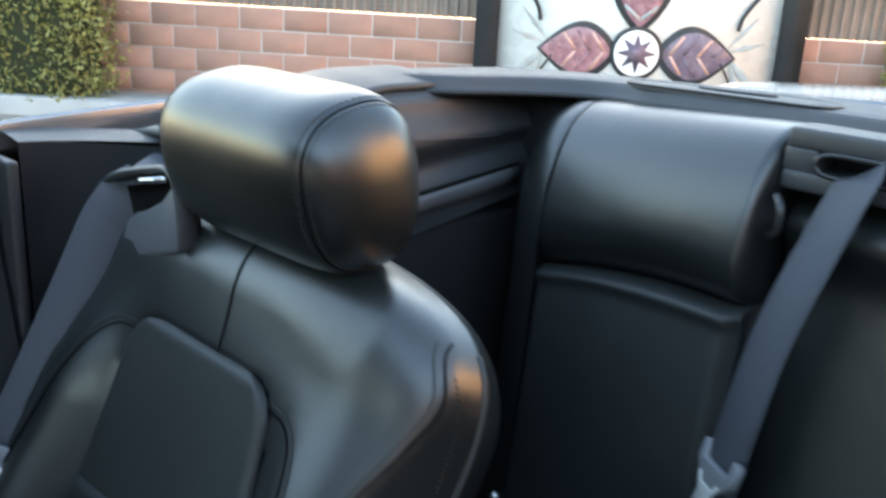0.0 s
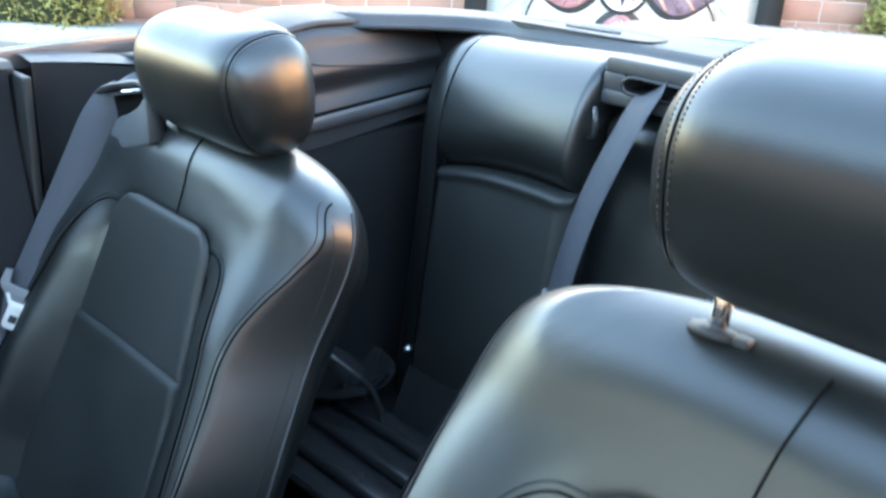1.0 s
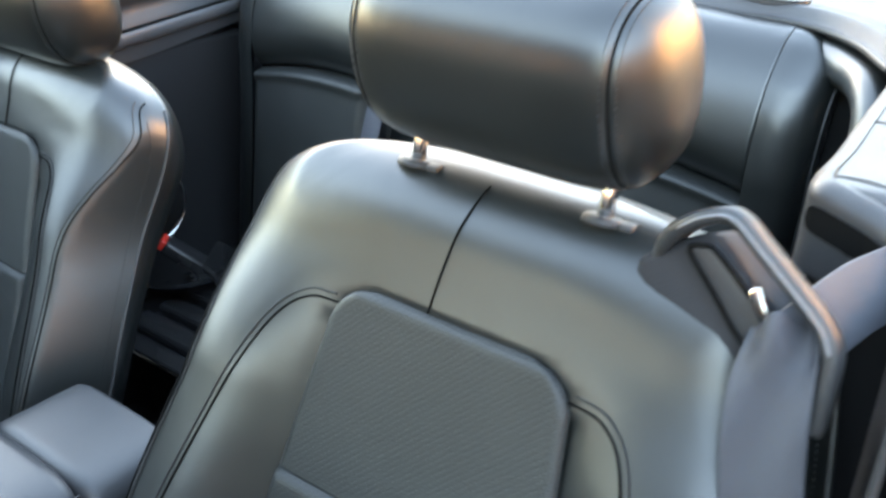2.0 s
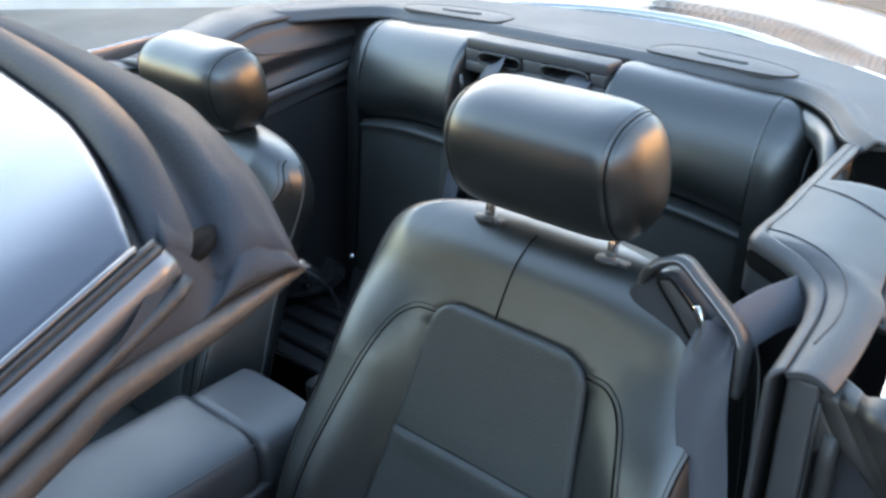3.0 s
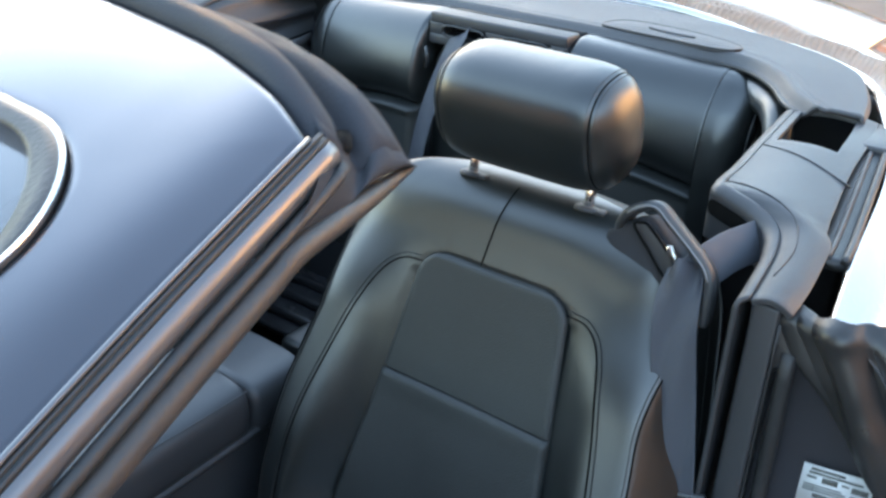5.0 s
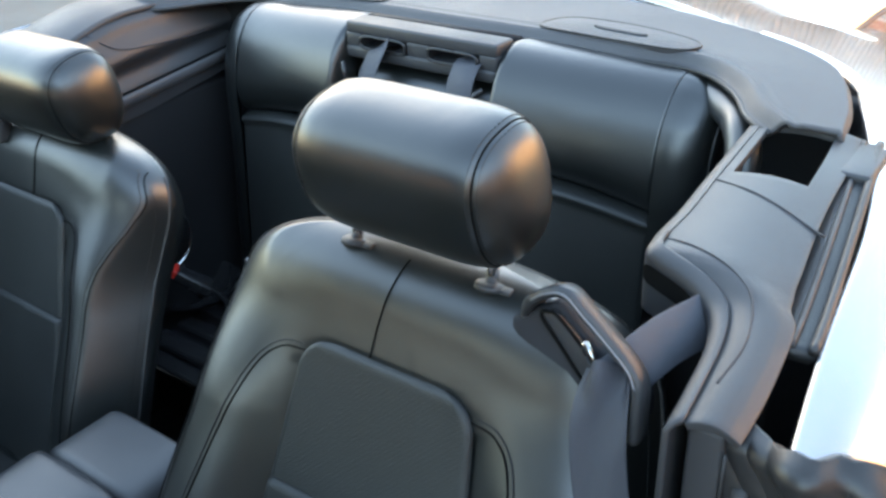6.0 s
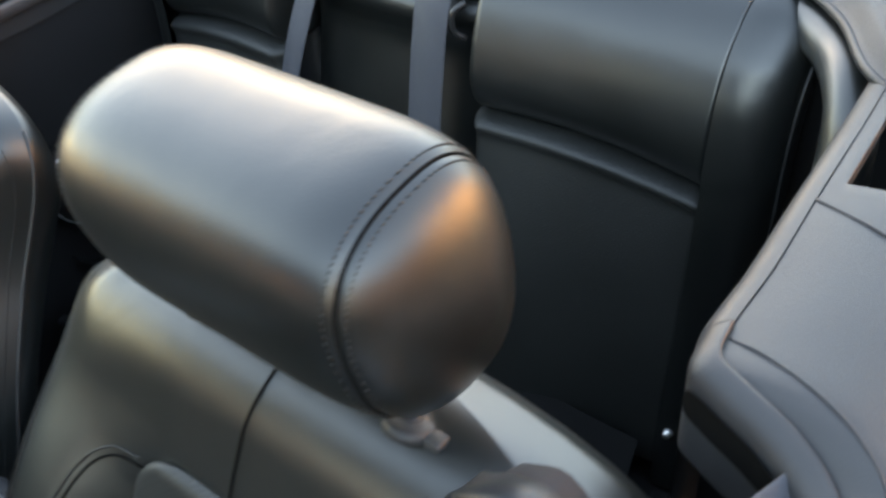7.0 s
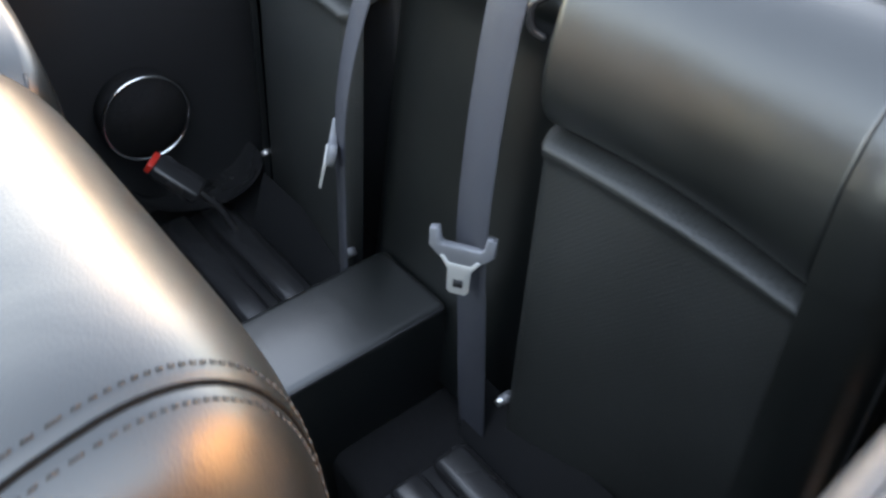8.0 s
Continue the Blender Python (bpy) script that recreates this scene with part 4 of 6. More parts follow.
        part("slot_bar", cylinder(w(-0.640, 0.700, 0.882), w(-0.545, 0.699, 0.905), 0.0035, 10), CHROME, guide, "bright bar across the slot")
        pad = smooth_line([(-0.625, 0.700, 0.850), (-0.590, 0.699, 0.866), (-0.556, 0.698, 0.882), (-0.541, 0.697, 0.894), (-0.531, 0.697, 0.902), (-0.521, 0.696, 0.896), (-0.515, 0.694, 0.870), (-0.511, 0.692, 0.848), (-0.530, 0.690, 0.838), (-0.565, 0.689, 0.828), (-0.628, 0.690, 0.806)], 2, True)
        part("guide_body", plate([Vector(w(*q)) for q in pad], 0.024, 0.005, axis=(0, -0.95, 0.3), seg=3), GUIDE_GREY, guide, "pale grey plastic body of the belt guide")
    return seat


build_seat(1, 0.372, 0.0, 0.0, 0.0, 0.0, "black leather front seat by the open door, belt over its shoulder")
SEAT_FORM["lower"] = -0.024
build_seat(-1, -0.442, 0.10, -0.055, 0.03, 0.026, "black leather front seat set further back by the closed door")


# ---- seat belts ----
def belt(name, label, pts, width, facing, parent=None, group="seat belts"):
    line = smooth_line(pts, 8)
    b = tagged(part(name, sweep(line, flat_section(width, 0.0016, 0.0007), facing), WEBBING), label, "seat belt", group)
    return b


def tongue(b, top, d, s, face):
    """A belt tongue: plastic cross-bar with two raised ears and a steel plate with a slot. d points down, s sideways."""
    top, d, s, face = [np.array(q, float) for q in (top, d, s, face)]
    o = [(-0.034, -0.018), (-0.025, -0.020), (-0.0225, -0.005), (-0.019, -0.002), (0.019, -0.002), (0.0225, -0.005), (0.025, -0.020), (0.034, -0.018), (0.034, 0.002), (0.022, 0.014), (0.012, 0.019), (-0.012, 0.019), (-0.022, 0.014), (-0.034, 0.002)]
    t = part("tongue_body", plate([Vector(top + s * x + d * y + face * 0.007) for x, y in o], 0.009, 0.0018, axis=tuple(face)), TONGUE_GREY, b, "grey plastic belt tongue")
    o = [(-0.021, 0.011), (-0.017, 0.010), (-0.011, 0.018), (0.011, 0.018), (0.017, 0.010), (0.021, 0.011), (0.012, 0.025), (0.0115, 0.051), (0.008, 0.055), (-0.008, 0.055), (-0.0115, 0.051), (-0.012, 0.025)]
    part("tongue_plate", plate([Vector(top + s * x + d * y + face * 0.0085) for x, y in o], 0.003, 0.0005, axis=tuple(face)), BRIGHT_PLATE, t, "bright steel latch plate")
    hole = [(-0.005, 0.036), (0.005, 0.036), (0.005, 0.046), (-0.005, 0.046)]
    part("plate_slot", plate([Vector(top + s * x + d * y + face * 0.0091) for x, y in hole], 0.0005, 0.0, axis=tuple(face)), INK, t)


TONGUE_GREY = material("tongue_grey_plastic", (0.17, 0.175, 0.19), 0.45, grain=0.2, vary=0.1)
def driver_belt():
    """Webbing that hangs from the shoulder guide, gathered and creased where it leaves it."""
    line = smooth_line([(0.598, 0.592, 0.916), (0.600, 0.582, 0.902), (0.604, 0.572, 0.872), (0.611, 0.561, 0.83), (0.628, 0.547, 0.76), (0.645, 0.535, 0.68), (0.656, 0.522, 0.58), (0.662, 0.505, 0.45), (0.662, 0.48, 0.30)], 10)
    across = np.array([0.965, 0.22, 0.14])

    def f(u, v):
        i = v * (len(line) - 1)
        a = int(min(i, len(line) - 2))
        p = line[a] * (1 - i + a) + line[a + 1] * (i - a)
        k = 1 - smoothstep(0.0, 0.24, v)
        wide = 0.0485 - 0.006 * k
        fold = -0.010 * k * math.cos(2 * math.pi * (u - 0.42) * 1.35) + 0.0022 * math.sin(7 * u + 16 * v) * smoothstep(0.0, 0.15, v)
        rise = 0.012 * k * math.exp(-((u - 0.45) / 0.16) ** 2)
        return p + across * (u - 0.5) * wide + np.array([-0.1, -0.97, 0.2]) * -fold + np.array([0, 0, rise])
    b = tagged(part("seat_belt", sheet(f, 28, 110), WEBBING), "grey seat belt hanging creased from the driver's shoulder guide", "seat belt", "seat belts")
    md = b.modifiers.new("thick", "SOLIDIFY")
    md.thickness = 0.0016
    return b


db = driver_belt()
part("upper_run", sweep(smooth_line([(0.655, 0.745, 0.918), (0.645, 0.722, 0.919), (0.636, 0.690, 0.920), (0.624, 0.650, 0.920), (0.614, 0.612, 0.914), (0.606, 0.594, 0.905)], 6), [(x, 0.004 * math.cos(x * 60) + y) for x, y in flat_section(0.045, 0.003, 0.001)], (0.75, -0.3, 0.6)), WEBBING, db, "belt run from the trim to the guide")
part("stop_bar", sweep(np.array([(0.606, 0.540, 0.655), (0.64, 0.536, 0.664), (0.682, 0.54, 0.676)]), flat_section(0.012, 0.010, 0.003), (0, -1, 0)), PLASTIC_SHINY, db, "black plastic stop bar")
pb = belt("seat_belt", "grey seat belt across the passenger seat's outer shoulder", [(-0.640, 0.722, 0.878), (-0.648, 0.708, 0.868), (-0.653, 0.695, 0.852), (-0.656, 0.684, 0.832), (-0.657, 0.648, 0.762), (-0.656, 0.58, 0.637), (-0.661, 0.52, 0.53), (-0.667, 0.44, 0.40), (-0.668, 0.42, 0.30)], 0.047, (0.72, -0.58, 0.38))
part("upper_run", sweep(smooth_line([(-0.688, 0.83, 0.905), (-0.665, 0.79, 0.900), (-0.640, 0.750, 0.896), (-0.622, 0.722, 0.890)], 6), flat_section(0.042, 0.003, 0.001), (0.5, -0.5, 0.7)), WEBBING, pb, "belt run from the trim to the guide")
tongue(pb, (-0.650, 0.574, 0.628), (-0.03, -0.47, -0.88), (0.62, 0.68, -0.39), (0.78, -0.56, 0.27))

# ---- rear seats ----
def build_rear_seat(side, label):
    """Rear backrest: a perforated lower panel and a thick upper roll; the rear cushion is not fitted."""
    seat = thing("back_seat", label, "car seat", "rear seats", at=(mx(0.29, side), 1.15, 0.36))
    inv = Matrix.Translation((-mx(0.29, side), -1.15, -0.36))
    IN, SEAM, OUT = 0.148, 0.420, 0.486

    def sp(name, shape, mat, lab="", parent=None):
        ob = part(name, shape, mat, parent or seat, lab)
        if not parent:
            ob.matrix_parent_inverse = inv
        return ob

    def split(x):
        """Height of the join between panel and roll, falling towards the outer side."""
        k = (x - IN) / (SEAM - IN)
        return 0.794 - 0.028 * k + 0.010 * math.sin(math.pi * min(1, max(0, k)))

    def face_y(x, z):
        k = (x - IN) / (SEAM - IN)
        y = 1.096 + 0.034 * k
        if z < 0.78:
            return y - 0.035 * (0.78 - z) / 0.33
        return y + (z - 0.78) * 0.30

    # upper roll, closed ring in (y, z) swept over x
    n = 40
    END = SEAM + 0.006
    xs = list(IN + (END - IN) * (1 - np.cos(np.linspace(0, math.pi, 61))) / 2)
    xs = sorted([x for x in xs if abs(x - SEAM) > 0.006] + [SEAM + q for q in (-0.005, -0.0025, -0.001, 0.0, 0.001, 0.0025, 0.005)])
    verts = []
    for x in xs:
        e0 = min(1.0, (x - IN) / 0.016)
        e1 = min(1.0, max(0.0, (END - x) / 0.006))
        k = math.sqrt(max(0, 1 - (1 - e0) ** 2)) * math.sqrt(max(0, 1 - (1 - e1) ** 2))
        groove = 0.0035 * math.exp(-((x - SEAM) / 0.0014) ** 2)
        zb = split(min(x, SEAM + 0.02))
        zt = 0.975 - 0.014 * max(0, (x - IN) / (SEAM - IN))
        for i in range(n):
            a = 2 * math.pi * i / n
            c, s_ = math.cos(a), math.sin(a)
            zz = (zb + zt) / 2 + (zt - zb) / 2 * math.copysign(abs(s_) ** 0.62, s_) * (0.90 + 0.10 * k)
            yc = face_y(min(x, SEAM), 0.88) + 0.045
            yy = yc + (0.062 * math.copysign(abs(c) ** 0.75, c)) * (0.15 + 0.85 * k) + (zz - 0.88) * 0.28 + groove * (c < 0)
            if c < 0:
                yy -= 0.012 * math.sin(math.pi * (zz - zb) / (zt - zb))
            verts.append((mx(x, side), yy, zz - groove * (s_ > 0.6)))
    faces = [(j * n + i, j * n + (i + 1) % n, (j + 1) * n + (i + 1) % n, (j + 1) * n + i) for j in range(len(xs) - 1) for i in range(n)]
    faces += [tuple(range(n))[::-1], tuple((len(xs) - 1) * n + i for i in range(n))]
    if side < 0:
        faces = [f[::-1] for f in faces]
    roll = sp("upper_roll", mesh_of(verts, faces), LEATHER, "thick black leather upper roll")

    # lower panel with an upper rolled edge
    nu, nv = 40, 60
    vv, ff, uv = [], [], []
    for j in range(nv + 1):
        for i in range(nu + 1):
            x = IN + 0.004 + (SEAM + 0.01 - IN) * i / nu
            z0, z1 = 0.40, split(x) + 0.002
            t = 1 - (1 - j / nv) ** 2
            z = z0 + (z1 - z0) * t
            y = face_y(x, z) - 0.007 * math.exp(-((z1 - z - 0.010) / 0.009) ** 2)
            y -= 0.010 * math.sin(math.pi * (x - IN) / (SEAM + 0.014 - IN)) * math.sin(math.pi * t) ** 0.5
            y += 0.030 * (1 - math.sqrt(max(0.0, 1 - (1 - min(1.0, (z1 - z) / 0.009)) ** 2)))
            y += 0.02 * smoothstep(0.012, 0.0, min(x - IN - 0.004, SEAM + 0.014 - x))
            vv.append((mx(x, side), y, z))
            uv.append((x, z))
    k = nu + 1
    for j in range(nv):
        for i in range(nu):
            a = j * k + i
            f = (a, a + 1, a + 1 + k, a + k)
            ff.append(f if side > 0 else f[::-1])
    sp("lower_panel", mesh_of(vv, ff, uvs=uv), LEATHER_PERF, "perforated leather lower panel with a rolled top edge")
    # side wing: one rounded bolster over the whole height, from the foot over the top of the roll
    b0 = face_y(SEAM, 0.78)
    path = smooth_line([(0.0, b0 + dy, z) for dy, z in ((-0.046, 0.37), (-0.034, 0.49), (-0.024, 0.60), (-0.016, 0.69), (-0.012, 0.77), (-0.0115, 0.805), (-0.004, 0.8615), (0.007, 0.895), (0.0195, 0.918), (0.041, 0.942), (0.062, 0.9545), (0.085, 0.960), (0.125, 0.955))], 8)
    count = len(path)

    def wing(u, v):
        i = v * (count - 1)
        k = int(min(i, count - 2))
        p = path[k] * (1 - i + k) + path[k + 1] * (i - k)
        lo, hi = path[max(0, k - 2)], path[min(count - 1, k + 3)]
        d = (hi - lo) / np.linalg.norm(hi - lo)
        inward = np.array([0.0, d[2], -d[1]])
        a = u * math.pi * 0.56
        crease = 0.0022 * math.exp(-((u - 0.70) / 0.03) ** 2)
        w = (OUT - SEAM) * (1 - 0.15 * smoothstep(0.86, 1.0, v))
        q = p + inward * (0.052 * (1 - math.cos(a)) + crease) + np.array([0, 0, -0.006 * u * smoothstep(0.7, 1.0, v)])
        return (mx(SEAM + w * math.sin(a), side), q[1], q[2])
    wg = sp("side_wing", sheet(wing, 30, 120), LEATHER, "rounded black leather side wing")
    part("wing_piping", sweep(np.array([wing(0.74, v) for v in np.linspace(0.05, 0.93, 60)]), ring(0.0017, 6), (1, 0, 0)), PIPING, wg)
    sp("foot_board", sheet(lambda u, v: (mx(IN - 0.045 + (SEAM + 0.03 - IN) * u, side), face_y(0.3, 0.45) - 0.008 - 0.035 * v, 0.447 - 0.085 * v), 4, 6), TRIM_DARK, "black board under the backrest panel")
    sp("carrier", rounded_box(min(mx(IN + 0.01, side), mx(SEAM - 0.02, side)), max(mx(IN + 0.01, side), mx(SEAM - 0.02, side)), 1.165, 1.215, 0.36, 0.90, 0.01), PLASTIC)
    for x in (IN + 0.010, SEAM + 0.012):
        p = np.array([mx(x, side), face_y(x, 0.45) - 0.010, 0.458])
        b = sp("bolt", cylinder(p + np.array([0, 0.02, 0]), p, 0.0045, 16), STEEL, "bright bolt head at the panel's foot")
        part("washer", cylinder(p + np.array([0, 0.02, 0]), p + np.array([0, 0.006, 0]), 0.0062, 16), PLASTIC_GREY, b)
    # release tab at the inner edge
    sp("release_tab", sweep(smooth_line([(mx(IN - 0.008, side), 1.118, 0.915), (mx(IN - 0.018, side), 1.108, 0.905), (mx(IN - 0.018, side), 1.108, 0.885), (mx(IN - 0.008, side), 1.116, 0.875)], 5), ring(0.004, 8), (1, 0, 0)), PLASTIC_SHINY, "small black release tab")


build_rear_seat(1, "black leather rear backrest on the open-door side, cushion removed")
build_rear_seat(-1, "black leather rear backrest behind the passenger seat, cushion removed")

# panel between the rear backrests and the slotted belt trim over it
centre = thing("rear_divider", "black leather panel between the rear backrests with belt slots above", "divider", at=(XC, 1.15, 0.36))
c_inv = Matrix.Translation((-XC, -1.15, -0.36))


def cen(name, shape, mat, label="", parent=None):
    ob = part(name, shape, mat, parent or centre, label)
    if not parent:
        ob.matrix_parent_inverse = c_inv
    return ob


def centre_face(u, v):
    x = (u * 2 - 1) * 0.142
    z = 0.38 + 0.54 * v
    bulge = 0.022 * (1 - (x / 0.142) ** 4)
    y = 1.082 + 0.105 * (z - 0.38) / 0.54 - bulge - 0.026 * math.exp(-((z - 0.882) / 0.028) ** 2) + 0.04 * smoothstep(0.965, 1.0, v)
    return (XC + x, y, z)


cen("padded_face", sheet(centre_face, 30, 40), LEATHER, "smooth padded black leather face")
# belt-slot trim: four bars round two long slots
for z0, z1, y0 in ((0.957, 0.978, 1.142), (0.918, 0.938, 1.138)):
    cen("slot_rail", rounded_box(mx(0.150, -1), mx(0.150, 1), y0, y0 + 0.05, z0, z1, 0.005), PLASTIC, "dark plastic slot rail")
for x0, x1 in ((-0.150, -0.118), (-0.022, 0.022), (0.118, 0.150)):
    cen("slot_bar", rounded_box(XC + x0, XC + x1, 1.141, 1.19, 0.936, 0.959, 0.003), PLASTIC)
cen("slot_back", rounded_box(mx(0.15, -1), mx(0.15, 1), 1.20, 1.215, 0.90, 0.975, 0.0), TRIM_DARK)
for side in (1, -1):
    loop = smooth_line([(XC + side * x, 1.1385, z) for x, z in ((0.024, 0.947), (0.03, 0.957), (0.07, 0.958), (0.108, 0.957), (0.117, 0.947), (0.108, 0.938), (0.07, 0.937), (0.03, 0.938))], 5, True)
    cen("slot_rim", sweep(loop, ring(0.0028, 8), (0, 1, 0), closed=True), PLASTIC_SHINY, "shiny rim of a belt slot")

rb1 = belt("rear_seat_belt", "grey rear belt hanging from the slot to its tongue", [(0.082, 1.185, 0.948), (0.081, 1.150, 0.947), (0.081, 1.128, 0.938), (0.082, 1.105, 0.90), (0.085, 1.080, 0.80), (0.088, 1.062, 0.70), (0.090, 1.055, 0.63), (0.092, 1.054, 0.59), (0.095, 1.050, 0.48), (0.098, 1.046, 0.37)], 0.047, (0, -1, 0.2))
tongue(rb1, (0.090, 1.046, 0.660), (0.0, -0.12, -0.99), (0.82, 0.57, -0.07), (0.57, -0.81, 0.1))
rb2 = belt("rear_seat_belt", "grey rear belt slanting from the slot to its tongue", [(-0.085, 1.185, 0.948), (-0.090, 1.150, 0.947), (-0.094, 1.125, 0.936), (-0.104, 1.095, 0.88), (-0.120, 1.070, 0.80), (-0.129, 1.052, 0.72), (-0.136, 1.047, 0.655), (-0.141, 1.045, 0.60), (-0.152, 1.040, 0.47), (-0.158, 1.036, 0.37)], 0.047, (-0.35, -0.93, 0.1))
tongue(rb2, (-0.136, 1.040, 0.662), (-0.12, -0.25, -0.96), (0.80, -0.58, 0.05), (-0.58, -0.78, 0.25))

# ---- consoles ----
con = thing("centre_console", "black leather-topped console with armrest between the front seats", "console", at=(0.02, 0.3, 0.16))
con_inv = Matrix.Translation((-0.02, -0.3, -0.16))


def cn(name, shape, mat, label="", parent=None):
    ob = part(name, shape, mat, parent or con, label)
    if not parent:
        ob.matrix_parent_inverse = con_inv
    return ob


def arm(y0, y1, z0, drop):
    def f(u, v):
        a = 2 * math.pi * u
        c, s_ = math.cos(a), math.sin(a)
        e = min(1.0, min(v / 0.16, (1 - v) / 0.05))
        k = math.sqrt(max(0, 1 - (1 - e) ** 2)) * 0.25 + 0.75
        y = y0 + (y1 - y0) * v
        x = -0.026 + (0.094 - 0.022 * smoothstep(0.35, 0.0, v) * (y0 < 0.3)) * math.copysign(abs(c) ** 0.5, c) * k
        return (x, y, z0 - drop * (1 - v) + 0.05 * math.copysign(abs(s_) ** 0.55, s_) * k)
    return sheet(f, 48, 36, wrap=True, cap=True)


cn("armrest", arm(0.150, 0.437, 0.562, 0.012), CONSOLE_LIT, "padded leather armrest lid")
cn("rear_lid", arm(0.436, 0.545, 0.549, 0.0), CONSOLE_LIT, "short padded rear lid")
cn("lid_seam", tube([(0.050, 0.18, 0.588), (0.060, 0.25, 0.597), (0.0655, 0.33, 0.600), (0.066, 0.43, 0.601)], 0.0014, 6), INK)
cn("console_box", rounded_box(-0.115, 0.056, -0.32, 0.57, 0.16, 0.548, 0.02), CONSOLE_LIT, "dark console body")
cn("lip", tube([(0.058, -0.2, 0.498), (0.060, 0.1, 0.512), (0.060, 0.48, 0.522)], 0.007, 8), VINYL)
cn("lid_catch", rounded_box(-0.030, 0.004, 0.128, 0.150, 0.556, 0.592, 0.006), CHROME, "bright chrome lid catch")
cn("catch_surround", rounded_box(-0.045, 0.018, 0.140, 0.164, 0.545, 0.600, 0.010), CONSOLE_LIT)

rear_box = thing("rear_console", "black leather rear tunnel box between the footwells", "console", at=(-0.05, 0.95, 0.16))
rb_inv = Matrix.Translation((0.05, -0.95, -0.16))
o = part("box", rounded_box(-0.118, 0.016, 0.66, 1.082, 0.16, 0.502, 0.012, 4), LEATHER, rear_box, "stitched leather box")
o.matrix_parent_inverse = rb_inv
for dxx in (0.004, 0.0):
    o = part("edge_stitch", tube([(0.0135 - dxx * 0.2, 0.67, 0.4965 - dxx), (0.0135 - dxx * 0.2, 0.9, 0.4965 - dxx), (0.0135 - dxx * 0.2, 1.075, 0.4965 - dxx)], 0.0013, 6), STITCH if dxx else INK, rear_box)
    o.matrix_parent_inverse = rb_inv

# ribbed footwell mats
for x0, x1 in ((-0.50, -0.17), (0.10, 0.44)):
    mat_ = tagged(part("ribbed_tray", rounded_box(x0, x1, 0.82, 1.035, 0.352, 0.368, 0.006), PLASTIC_SHINY), "ribbed black moulded tray under the rear backrest", "tray", "ribbed trays")
    for k in range(3):
        y = 0.855 + 0.062 * k
        part("rib", rounded_box(x0 + 0.006, x1 - 0.02, y, y + 0.046, 0.362, 0.386, 0.011), PLASTIC_SHINY, mat_)

